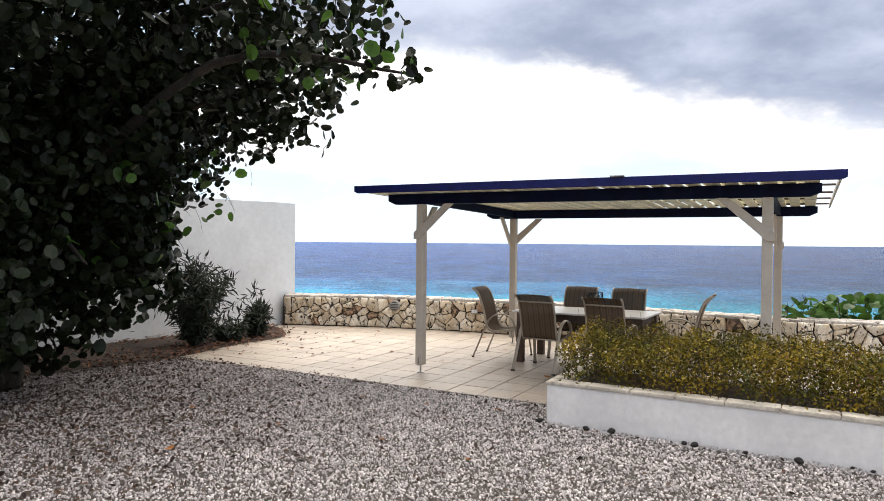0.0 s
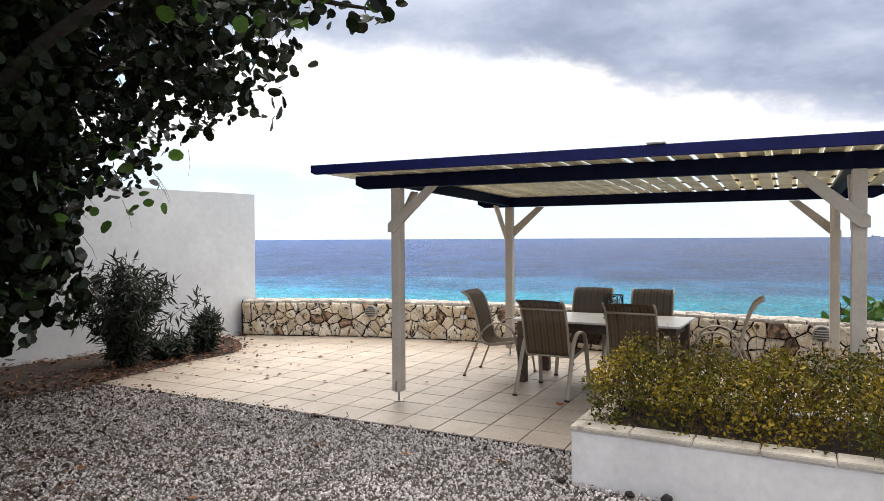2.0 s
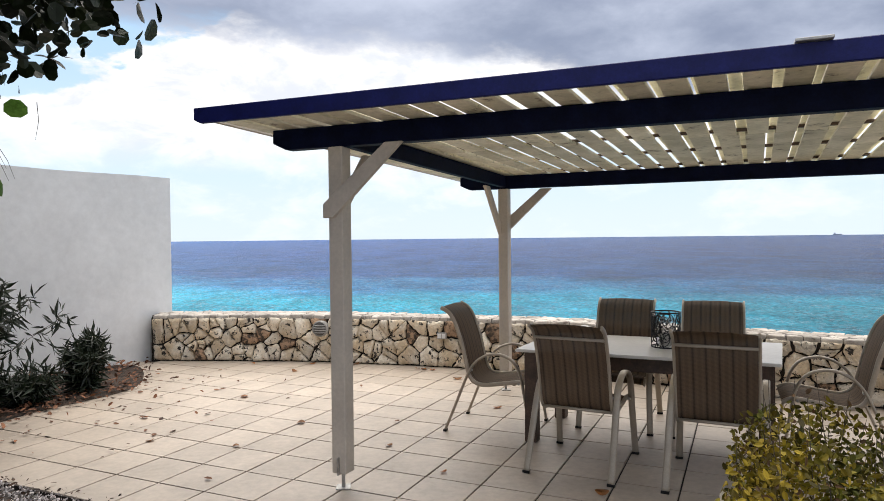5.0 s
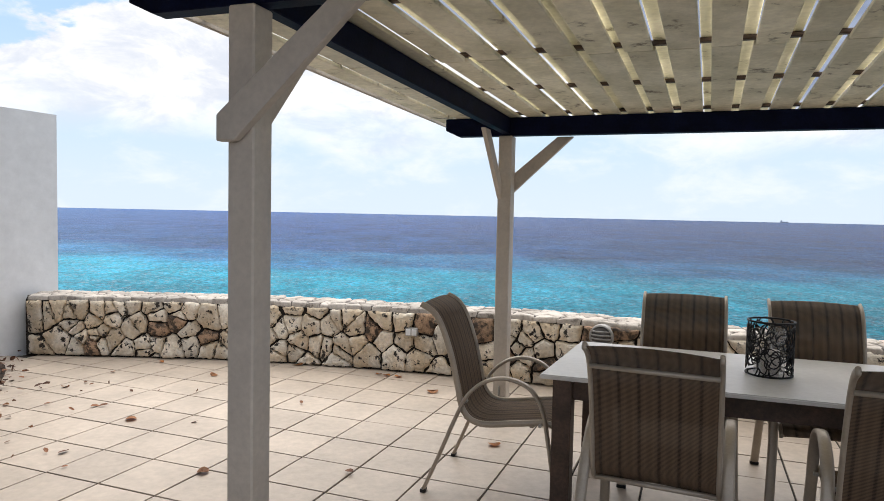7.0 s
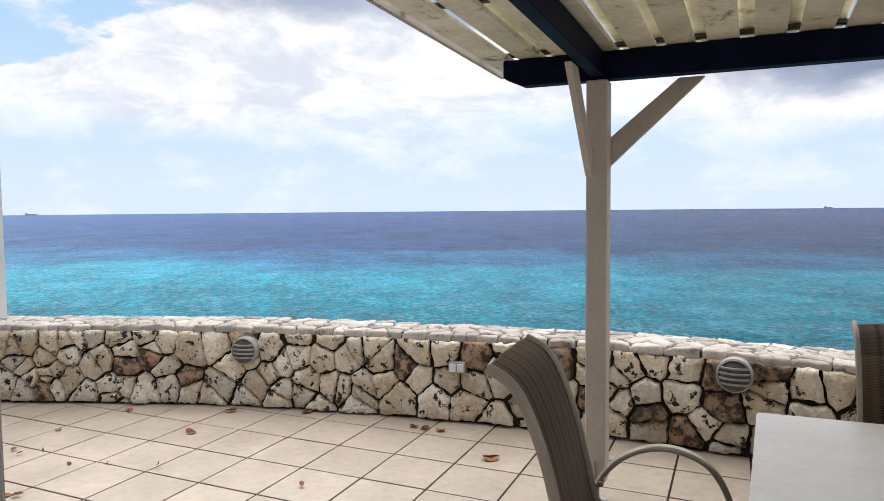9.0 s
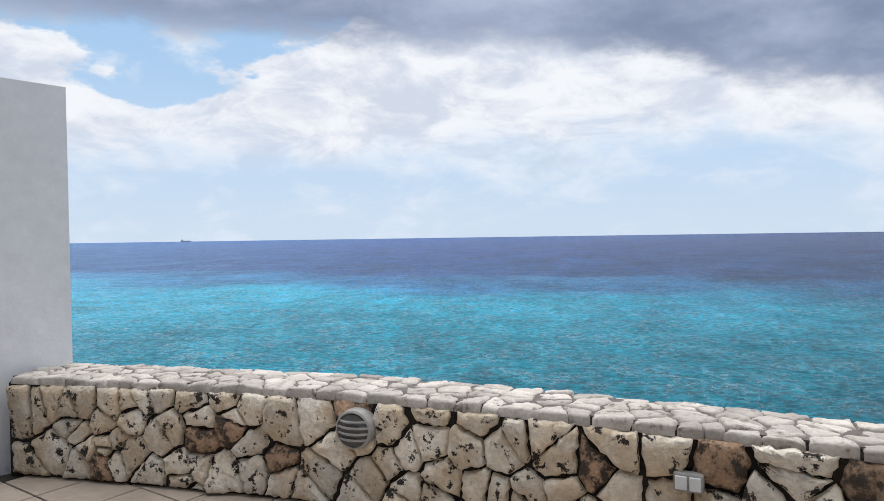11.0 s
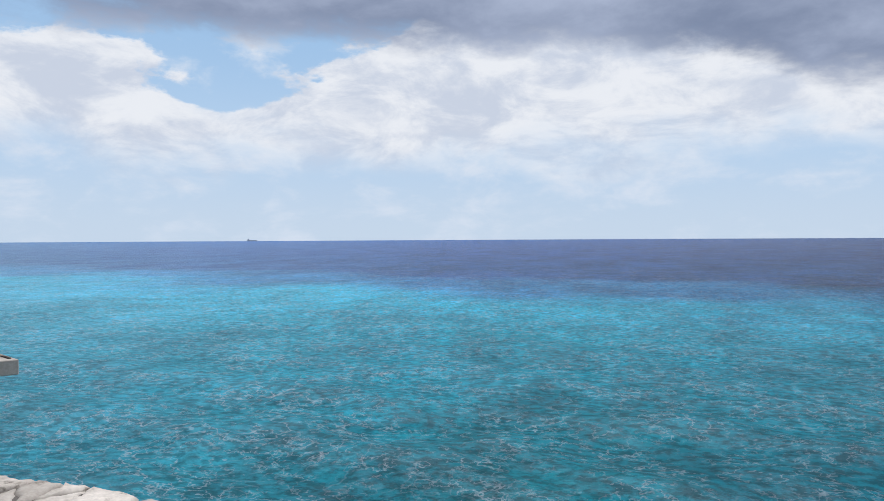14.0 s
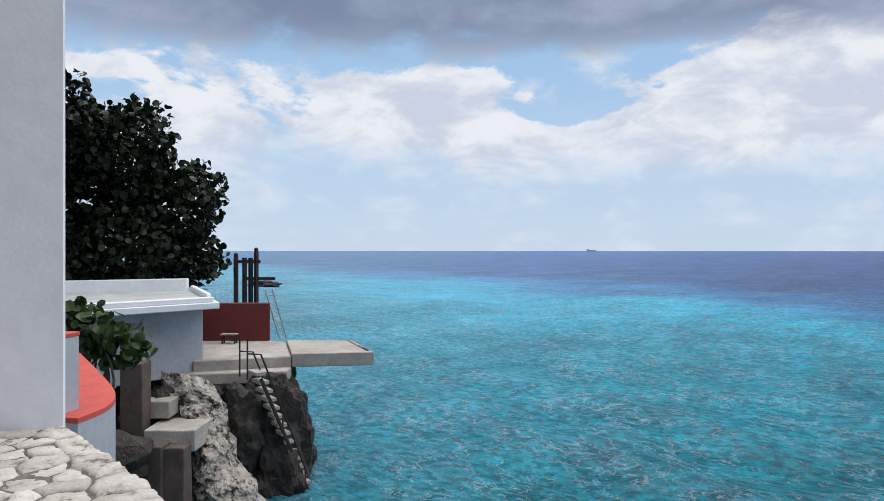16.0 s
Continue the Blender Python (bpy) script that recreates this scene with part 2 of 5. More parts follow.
M_RED = paint("dark red paint", (0.13, 0.012, 0.010), 0.6, 0.15, 2.0, 0.2, 25)
M_CORAL = paint("coral red paint", (0.55, 0.075, 0.055), 0.6, 0.12, 3.0, 0.2, 30)
M_TIMBER = paint("dark weathered timber", (0.030, 0.022, 0.018), 0.8, 0.3, 5, 0.4, 30)
# the haze of distance is mixed straight into the ships' grey
M_SHIP = paint("ship grey with haze", (0.33, 0.38, 0.46), 0.7, 0.05, 0.1, 0)
M_DEADLEAF = paint("dark dead leaf", (0.075, 0.042, 0.026), 0.85, 0.3, 12, 0.3, 60, island=0.6, alt=(0.035, 0.020, 0.014))
# bark darkened for the tree, the crown's shade included in its colour
M_TREEBARK = paint("shade-darkened tree bark", (0.035, 0.027, 0.021), 0.9, 0.3, 9, 0.8, 40, bdist=0.015)
M_DARKPEBBLE = paint("black lava pebble", (0.022, 0.018, 0.017), 0.9, 0.3, 40, 0.8, 60)

M_GLASS = bpy.data.materials.new("clear glass")
M_GLASS.use_nodes = True
_b = M_GLASS.node_tree.nodes["Principled BSDF"]
_b.inputs["Alpha"].default_value, _b.inputs["Roughness"].default_value, _b.inputs["IOR"].default_value = 0.14, 0.03, 1.45


def sling_material():
    """Woven sling cloth: lengthwise stripes, a fine cross weave."""
    m = bpy.data.materials.new("taupe woven sling")
    m.use_nodes = True
    n, l = m.node_tree.nodes, m.node_tree.links
    b = n["Principled BSDF"]
    uv = n.new("ShaderNodeUVMap")
    uv.uv_map = "uv"
    s = n.new("ShaderNodeSeparateXYZ")
    l.new(uv.outputs[0], s.inputs[0])

    def wave(src, freq):
        a = n.new("ShaderNodeMath")
        a.operation = "MULTIPLY"
        l.new(src, a.inputs[0])
        a.inputs[1].default_value = freq
        c = n.new("ShaderNodeMath")
        c.operation = "SINE"
        l.new(a.outputs[0], c.inputs[0])
        return c.outputs[0]

    def ramp(src, stops):
        r = n.new("ShaderNodeValToRGB")
        while len(r.color_ramp.elements) < len(stops):
            r.color_ramp.elements.new(0.5)
        for e, (p, c) in zip(r.color_ramp.elements, stops):
            e.position, e.color = p, (*c, 1)
        mr = n.new("ShaderNodeMapRange")
        mr.inputs[1].default_value, mr.inputs[2].default_value = -1, 1
        l.new(src, mr.inputs[0])
        l.new(mr.outputs[0], r.inputs[0])
        return r.outputs[0]

    stripes = ramp(wave(s.outputs[0], 2 * math.pi / 0.075), [(0.0, (0.080, 0.053, 0.036)), (0.12, (0.140, 0.096, 0.064)), (0.6, (0.172, 0.118, 0.078)), (1.0, (0.136, 0.092, 0.061))])
    weave = ramp(wave(s.outputs[1], 2 * math.pi / 0.0055), [(0.0, (0.50, 0.50, 0.50)), (1.0, (1.20, 1.20, 1.20))])
    x = n.new("ShaderNodeMix")
    x.data_type, x.blend_type = "RGBA", "MULTIPLY"
    x.inputs[0].default_value = 1.0
    l.new(stripes, x.inputs[6])
    l.new(weave, x.inputs[7])
    l.new(x.outputs[2], b.inputs["Base Color"])
    b.inputs["Roughness"].default_value = 0.8
    b.inputs["Specular IOR Level"].default_value = 0.15
    tr = n.new("ShaderNodeBsdfTransparent")
    ms = n.new("ShaderNodeMixShader")
    ms.inputs[0].default_value = 0.13
    l.new(b.outputs[0], ms.inputs[1])
    l.new(tr.outputs[0], ms.inputs[2])
    l.new(ms.outputs[0], n["Material Output"].inputs[0])
    return m


M_SLING = sling_material()


def sea_material():
    """Water over pale sand close to shore, over deep reef farther out."""
    m = bpy.data.materials.new("sea water")
    m.use_nodes = True
    n, l = m.node_tree.nodes, m.node_tree.links
    b = n["Principled BSDF"]
    geo = n.new("ShaderNodeNewGeometry")

    def mathn(op, a, c=None):
        x = n.new("ShaderNodeMath")
        x.operation = op
        for i, v in enumerate((a, c)):
            if v is None:
                continue
            if isinstance(v, (int, float)):
                x.inputs[i].default_value = v
            else:
                l.new(v, x.inputs[i])
        return x.outputs[0]

    def noise_of(sx, sy, scale, d, rot=0.35, r=0.55):
        mp = n.new("ShaderNodeMapping")
        mp.inputs["Scale"].default_value = (sx, sy, 1)
        mp.inputs["Rotation"].default_value = (0, 0, rot)
        l.new(geo.outputs["Position"], mp.inputs[0])
        t = n.new("ShaderNodeTexNoise")
        t.inputs["Scale"].default_value, t.inputs["Detail"].default_value, t.inputs["Roughness"].default_value = scale, d, r
        l.new(mp.outputs[0], t.inputs["Vector"])
        return t.outputs["Fac"]

    s = n.new("ShaderNodeSeparateXYZ")
    l.new(geo.outputs["Position"], s.inputs[0])
    # distance from the shoreline, which runs slantwise
    off = mathn("ADD", mathn("MULTIPLY", s.outputs[0], 0.30), mathn("MULTIPLY", s.outputs[1], 0.954))
    off = mathn("ADD", off, mathn("MULTIPLY", mathn("SUBTRACT", noise_of(1, 1, 0.03, 5), 0.5), 80))
    r = n.new("ShaderNodeValToRGB")
    mr = n.new("ShaderNodeMapRange")
    mr.inputs[1].default_value, mr.inputs[2].default_value = 10, 250
    l.new(off, mr.inputs[0])
    l.new(mr.outputs[0], r.inputs[0])
    stops = [(0.0, (0.010, 0.26, 0.33)), (0.08, (0.014, 0.33, 0.46)), (0.24, (0.040, 0.52, 0.76)), (0.33, (0.040, 0.26, 0.54)), (0.44, (0.028, 0.108, 0.31)), (1.0, (0.024, 0.088, 0.29))]
    while len(r.color_ramp.elements) < len(stops):
        r.color_ramp.elements.new(0.5)
    for e, (p, c) in zip(r.color_ramp.elements, stops):
        e.position, e.color = p, (*c, 1)
    # reef patches
    pr = n.new("ShaderNodeMapRange")
    pr.inputs[1].default_value, pr.inputs[2].default_value, pr.inputs[3].default_value, pr.inputs[4].default_value = 0.42, 0.66, 1.0, 0.80
    l.new(noise_of(1, 1.1, 0.11, 5), pr.inputs[0])
    g = n.new("ShaderNodeCombineColor")
    for i in range(3):
        l.new(pr.outputs[0], g.inputs[i])
    mx = n.new("ShaderNodeMix")
    mx.data_type, mx.blend_type = "RGBA", "MULTIPLY"
    mx.inputs[0].default_value = 1
    l.new(r.outputs[0], mx.inputs[6])
    l.new(g.outputs[0], mx.inputs[7])
    # ripple light and shade painted into the colour, at every size of wave
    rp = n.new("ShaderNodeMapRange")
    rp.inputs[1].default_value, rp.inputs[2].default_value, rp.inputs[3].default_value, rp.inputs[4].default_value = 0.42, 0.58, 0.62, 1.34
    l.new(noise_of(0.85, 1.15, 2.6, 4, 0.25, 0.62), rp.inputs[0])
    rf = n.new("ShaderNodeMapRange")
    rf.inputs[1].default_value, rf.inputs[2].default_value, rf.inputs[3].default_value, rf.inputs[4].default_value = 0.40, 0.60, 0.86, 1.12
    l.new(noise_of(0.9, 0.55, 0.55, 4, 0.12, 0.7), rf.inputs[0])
    # darker towards the east: weaker sky reflection and lens falloff put into colour
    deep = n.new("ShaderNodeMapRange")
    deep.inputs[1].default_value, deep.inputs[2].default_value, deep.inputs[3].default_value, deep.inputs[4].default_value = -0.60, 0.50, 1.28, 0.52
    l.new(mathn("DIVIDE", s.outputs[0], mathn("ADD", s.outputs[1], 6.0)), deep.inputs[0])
    # light and dark of wind streaks and swell painted in, short ripples to long bands
    st = n.new("ShaderNodeMapRange")
    st.inputs[1].default_value, st.inputs[2].default_value, st.inputs[3].default_value, st.inputs[4].default_value = 0.36, 0.64, 0.68, 1.34
    l.new(noise_of(1.5, 0.55, 0.055, 12, 0.10, 0.80), st.inputs[0])
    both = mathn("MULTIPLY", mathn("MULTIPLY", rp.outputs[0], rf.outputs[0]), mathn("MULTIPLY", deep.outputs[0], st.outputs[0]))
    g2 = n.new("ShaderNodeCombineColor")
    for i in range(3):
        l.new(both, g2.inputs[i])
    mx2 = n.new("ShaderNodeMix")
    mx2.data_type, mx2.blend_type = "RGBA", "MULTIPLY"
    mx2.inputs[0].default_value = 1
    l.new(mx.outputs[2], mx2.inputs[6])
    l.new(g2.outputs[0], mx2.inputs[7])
    # paler towards the west: the bright sky's reflection painted into the colour
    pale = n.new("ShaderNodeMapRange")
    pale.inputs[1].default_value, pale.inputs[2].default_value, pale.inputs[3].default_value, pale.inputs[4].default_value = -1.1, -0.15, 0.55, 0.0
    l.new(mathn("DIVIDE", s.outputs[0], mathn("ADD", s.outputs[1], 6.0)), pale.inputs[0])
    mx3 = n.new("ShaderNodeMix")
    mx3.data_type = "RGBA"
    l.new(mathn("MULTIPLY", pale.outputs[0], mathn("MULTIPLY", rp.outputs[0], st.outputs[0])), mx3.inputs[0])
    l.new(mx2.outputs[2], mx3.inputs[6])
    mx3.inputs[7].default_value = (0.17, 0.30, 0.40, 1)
    mx = mx3
    # sky sheen painted as thin pale lines along ripple crests, short near, long far
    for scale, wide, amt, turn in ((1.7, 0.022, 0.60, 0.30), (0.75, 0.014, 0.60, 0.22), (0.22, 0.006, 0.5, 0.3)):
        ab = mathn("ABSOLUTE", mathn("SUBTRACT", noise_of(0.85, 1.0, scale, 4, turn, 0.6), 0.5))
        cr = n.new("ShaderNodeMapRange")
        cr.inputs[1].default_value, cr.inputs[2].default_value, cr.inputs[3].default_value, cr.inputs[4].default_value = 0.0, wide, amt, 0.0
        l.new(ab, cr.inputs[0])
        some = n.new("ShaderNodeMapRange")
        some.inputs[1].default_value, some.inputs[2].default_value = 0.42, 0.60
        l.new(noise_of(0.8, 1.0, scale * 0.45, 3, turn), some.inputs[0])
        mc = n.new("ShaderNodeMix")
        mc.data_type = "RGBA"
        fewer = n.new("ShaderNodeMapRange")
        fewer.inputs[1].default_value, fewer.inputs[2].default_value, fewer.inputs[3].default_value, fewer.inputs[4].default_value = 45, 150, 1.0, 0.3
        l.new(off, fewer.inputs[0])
        crest_fade = mathn("MULTIPLY", fewer.outputs[0], mathn("MINIMUM", deep.outputs[0], 1.0))
        l.new(mathn("MULTIPLY", mathn("MULTIPLY", cr.outputs[0], some.outputs[0]), crest_fade), mc.inputs[0])
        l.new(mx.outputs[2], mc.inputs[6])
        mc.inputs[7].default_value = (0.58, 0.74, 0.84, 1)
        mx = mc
    # small whitecaps
    wc = n.new("ShaderNodeMapRange")
    wc.inputs[1].default_value, wc.inputs[2].default_value = 0.735, 0.77
    l.new(noise_of(0.5, 1.9, 0.42, 7, 0.35, 0.62), wc.inputs[0])
    mw = n.new("ShaderNodeMix")
    mw.data_type = "RGBA"
    l.new(wc.outputs[0], mw.inputs[0])
    l.new(mx.outputs[2], mw.inputs[6])
    mw.inputs[7].default_value = (0.75, 0.8, 0.82, 1)
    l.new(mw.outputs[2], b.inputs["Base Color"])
    b.inputs["Roughness"].default_value, b.inputs["IOR"].default_value = 0.08, 1.33
    b.inputs["Specular IOR Level"].default_value = 0.0
    h = mathn("ADD", mathn("MULTIPLY", noise_of(0.85, 1.1, 0.9, 9, 0.3, 0.68), 1.0), mathn("MULTIPLY", noise_of(0.9, 1.1, 3.2, 6, 0.5, 0.65), 0.35))
    h = mathn("ADD", h, mathn("MULTIPLY", noise_of(0.4, 1.4, 0.16, 4, 0.3), 3.0))
    bp = n.new("ShaderNodeBump")
    bp.inputs["Strength"].default_value, bp.inputs["Distance"].default_value = 1.0, 1.3
    l.new(h, bp.inputs["Height"])
    l.new(bp.outputs[0], b.inputs["Normal"])
    gloss = n.new("ShaderNodeBsdfGlossy")
    gloss.inputs["Roughness"].default_value = 0.08
    l.new(bp.outputs[0], gloss.inputs["Normal"])
    ms = n.new("ShaderNodeMixShader")
    ms.inputs[0].default_value = 0.14
    l.new(b.outputs[0], ms.inputs[1])
    l.new(gloss.outputs[0], ms.inputs[2])
    l.new(ms.outputs[0], n["Material Output"].inputs[0])
    return m


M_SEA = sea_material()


# ---------------------------------------------------------------- mesh tools
def put_mesh(name, verts, faces, material, parent=None, label="", smooth=False):
    me = bpy.data.meshes.new(name)
    me.from_pydata([tuple(v) for v in verts], [], [tuple(f) for f in faces])
    me.validate()
    me.materials.append(material)
    if smooth:
        me.polygons.foreach_set("use_smooth", [True] * len(me.polygons))
    ob = new(name, me)
    ob.parent = parent
    if label:
        ob["label"] = label
    return ob


def part(name, bm, material, parent=None, label="", smooth=False):
    bmesh.ops.recalc_face_normals(bm, faces=bm.faces)
    me = bpy.data.meshes.new(name)
    bm.to_mesh(me)
    bm.free()
    me.materials.append(material)
    if smooth:
        me.polygons.foreach_set("use_smooth", [True] * len(me.polygons))
    ob = new(name, me)
    ob.parent = parent
    if label:
        ob["label"] = label
    return ob


def thing(name, m, label, category, group="", kind=""):
    e = new(name)
    e.matrix_world = m
    e.empty_display_size = 0.2
    return tagged(e, label, category, group, kind)


def add_box(bm, m, size, bevel=0.0):
    """A box of that size, centred on the pose m."""
    r = bmesh.ops.create_cube(bm, size=1.0, matrix=m @ Matrix.Diagonal((*size, 1)))
    if bevel:
        edges = list({e for v in r["verts"] for e in v.link_edges})
        bmesh.ops.bevel(bm, geom=edges, offset=bevel, segments=2, affect="EDGES", profile=0.5)


def box(name, m, size, material, parent=None, label="", bevel=0.004):
    bm = bmesh.new()
    add_box(bm, m, size, bevel)
    return part(name, bm, material, parent, label)


def prism(bm, outline, z0, z1, top_inset=0.0):
    """A closed solid over an outline of (x, y)."""
    cx, cy = sum(p[0] for p in outline) / len(outline), sum(p[1] for p in outline) / len(outline)
    lo = [bm.verts.new((x, y, z0)) for x, y in outline]
    hi = [bm.verts.new((x + (cx - x) * top_inset, y + (cy - y) * top_inset, z1)) for x, y in outline]
    k = len(outline)
    for i in range(k):
        bm.faces.new((lo[i], lo[(i + 1) % k], hi[(i + 1) % k], hi[i]))
    bm.faces.new(hi)
    bm.faces.new(lo[::-1])


def smooth_line(points, steps=8):
    """A Catmull-Rom line through the points."""
    pts = [Vector(p) for p in points]
    out = []
    for i in range(len(pts) - 1):
        p0, p1, p2, p3 = pts[max(i - 1, 0)], pts[i], pts[i + 1], pts[min(i + 2, len(pts) - 1)]
        for j in range(steps):
            t = j / steps
            out.append(0.5 * ((2 * p1) + (p2 - p0) * t + (2 * p0 - 5 * p1 + 4 * p2 - p3) * t * t + (3 * p1 - p0 - 3 * p2 + p3) * t ** 3))
    out.append(pts[-1])
    return out


def sweep(bm, line, w, h, side=Vector((0, 1, 0)), sides=10, taper=None, power=0.7):
    """A tube along a line with a rounded section: w along side, h across it."""
    rings = []
    for i, p in enumerate(line):
        d = (line[min(i + 1, len(line) - 1)] - line[max(i - 1, 0)]).normalized()
        s = (side - d * side.dot(d))
        s = s.normalized() if s.length > 1e-4 else d.orthogonal().normalized()
        u = d.cross(s)
        k = taper[i] if taper else 1.0
        ring = []
        for j in range(sides):
            a = 2 * math.pi * j / sides
            c, q = math.cos(a), math.sin(a)
            c, q = math.copysign(abs(c) ** power, c), math.copysign(abs(q) ** power, q)
            ring.append(bm.verts.new(p + s * (c * w / 2 * k) + u * (q * h / 2 * k)))
        rings.append(ring)
    for a, b in zip(rings, rings[1:]):
        for j in range(sides):
            bm.faces.new((a[j], a[(j + 1) % sides], b[(j + 1) % sides], b[j]))
    bm.faces.new(rings[0][::-1])
    bm.faces.new(rings[-1])


def np_mesh(name, verts, faces, material, parent=None, smooth=False):
    """A mesh from number arrays; every face has as many corners."""
    me = bpy.data.meshes.new(name)
    k = faces.shape[1]
    me.vertices.add(len(verts))
    me.vertices.foreach_set("co", np.ascontiguousarray(verts, dtype=np.float32).ravel())
    me.loops.add(faces.size)
    me.loops.foreach_set("vertex_index", np.ascontiguousarray(faces, dtype=np.int32).ravel())
    me.polygons.add(len(faces))
    me.polygons.foreach_set("loop_start", np.arange(0, faces.size, k, dtype=np.int32))
    me.polygons.foreach_set("loop_total", np.full(len(faces), k, dtype=np.int32))
    me.polygons.foreach_set("use_smooth", np.full(len(faces), smooth, dtype=bool))
    me.update(calc_edges=True)
    me.materials.append(material)
    ob = new(name, me)
    ob.parent = parent
    return ob


def scatter(name, places, template, tris, size, material, rng, parent=None, flat=0.0, droop=None, smooth=False):
    """One mesh of many small pieces: the template at each place, turned at random (flat: how much it stays level)."""
    n = len(places)
    q = rng.normal(size=(n, 4))
    if flat:
        q[:, 1:3] *= (1 - flat)
    q /= np.linalg.norm(q, axis=1)[:, None]
    w, x, y, z = q.T
    R = np.stack([1 - 2 * (y * y + z * z), 2 * (x * y - z * w), 2 * (x * z + y * w),
                  2 * (x * y + z * w), 1 - 2 * (x * x + z * z), 2 * (y * z - x * w),
                  2 * (x * z - y * w), 2 * (y * z + x * w), 1 - 2 * (x * x + y * y)], axis=1).reshape(n, 3, 3)
    t = template[None] * size[:, None, :]
    v = np.einsum("nij,nkj->nki", R, t) + places[:, None, :]
    k = len(template)
    f = (tris[None] + (np.arange(n) * k)[:, None, None]).reshape(-1, tris.shape[1])
    return np_mesh(name, v.reshape(-1, 3), f, material, parent, smooth)


ANG = np.linspace(0, 2 * math.pi, 9)[:-1]
ROUND_LEAF = np.concatenate([[[0, 0, -0.12]], np.stack([np.cos(ANG) * 0.95, np.sin(ANG), 0.10 * np.cos(2 * ANG)], axis=1)])
ROUND_TRIS = np.array([(0, 1 + i, 1 + (i + 1) % 8) for i in range(8)])
LANCE_LEAF = np.array([(0, 0, 0), (0.5, 0.085, 0.03), (1.0, 0, -0.12), (0.5, -0.085, 0.03), (0.5, 0, -0.02)])
LANCE_TRIS = np.array([(0, 4, 1), (1, 4, 2), (0, 3, 4), (4, 3, 2)])
OVAL_LEAF = np.array([(0, 0, 0), (0.3, 0.26, 0.05), (0.75, 0.24, 0.04), (1.05, 0, -0.05), (0.75, -0.24, 0.04), (0.3, -0.26, 0.05)])
OVAL_TRIS = np.array([(0, 3, 1), (1, 3, 2), (0, 5, 3), (5, 4, 3)])
PEBBLE = np.array([(1, 0, 0.1), (0.1, 1, 0), (-1, 0.1, 0.05), (-0.1, -0.95, -0.05), (0.15, 0.1, 0.75), (0, 0, -0.7)])
PEBBLE_TRIS = np.array([(0, 1, 4), (1, 2, 4), (2, 3, 4), (3, 0, 4), (1, 0, 5), (2, 1, 5), (3, 2, 5), (0, 3, 5)])


def in_blobs(rng, blobs, n, shell=0.45):
    """Places inside a union of ellipsoids, denser towards the skin, with clumps and gaps."""
    out = []
    vol = np.array([b[3] * b[4] * b[5] for b in blobs])
    share = (vol / vol.sum() * n).astype(int)
    for (cx, cy, cz, rx, ry, rz), k in zip(blobs, share):
        d = rng.normal(size=(k, 3))
        d /= np.linalg.norm(d, axis=1)[:, None]
        r = np.maximum(rng.random(k) ** (1 / 3), shell * (0.7 + 0.6 * rng.random(k)))
        wob = np.array([0.86 + 0.30 * noise.noise(Vector(v * 2.3) + Vector((cx, cy, cz))) for v in d])
        out.append(np.array((cx, cy, cz)) + d * (r * wob)[:, None] * np.array((rx, ry, rz)))
    return np.concatenate(out)


# ---------------------------------------------------------------- plan
A_POST = Vector((-0.022, 8.80, 0))
U = Vector((0.894, -0.448, 0))          # along the pergola's long side
V = Vector((0.5135, 0.858, 0))          # along its short side
L_U, L_V = 3.92, 2.92
TILE_AT, TILE_TURN, TILE_PITCH = Vector((0.079, 12.227, 0)), radians(-28.25), 0.385
SEA_Z = -4.9
WALL_LINE = smooth_line([(-2.87, 13.47, 0), (-2.14, 13.385, 0), (-1.05, 13.225, 0), (-0.40, 13.065, 0), (0.22, 12.853, 0), (1.03, 12.54, 0),
                         (1.835, 12.175, 0), (2.465, 11.78, 0), (3.38, 11.14, 0), (4.28, 10.50, 0), (5.08, 9.94, 0), (5.98, 9.57, 0), (7.0, 9.32, 0), (8.6, 9.02, 0)], 10)
WALL_H, WALL_W = 0.568, 0.40
_len = [0.0]
for _a, _b2 in zip(WALL_LINE, WALL_LINE[1:]):
    _len.append(_len[-1] + (_b2 - _a).length)
WALL_LEN = _len[-1]


def wall_at(s, w, z):
    """A point of the sea wall: s along it, w from its inner face towards the sea."""
    s = min(max(s, 0.0), WALL_LEN - 1e-4)
    i = max(j for j in range(len(_len)) if _len[j] <= s)
    i = min(i, len(WALL_LINE) - 2)
    t = (s - _len[i]) / (_len[i + 1] - _len[i])
    d = (WALL_LINE[i + 1] - WALL_LINE[i]).normalized()
    d0 = (WALL_LINE[i] - WALL_LINE[max(i - 1, 0)]).normalized() if i else d
    d = d0.lerp(d, 0.5 + 0.5 * t).normalized()
    p = WALL_LINE[i].lerp(WALL_LINE[i + 1], t)
    return Vector((p.x - d.y * w, p.y + d.x * w, z))


def wall_s(x):
    """How far along the wall the place with that x lies."""
    j = min(range(len(WALL_LINE)), key=lambda k: abs(WALL_LINE[k].x - x))
    return _len[j]


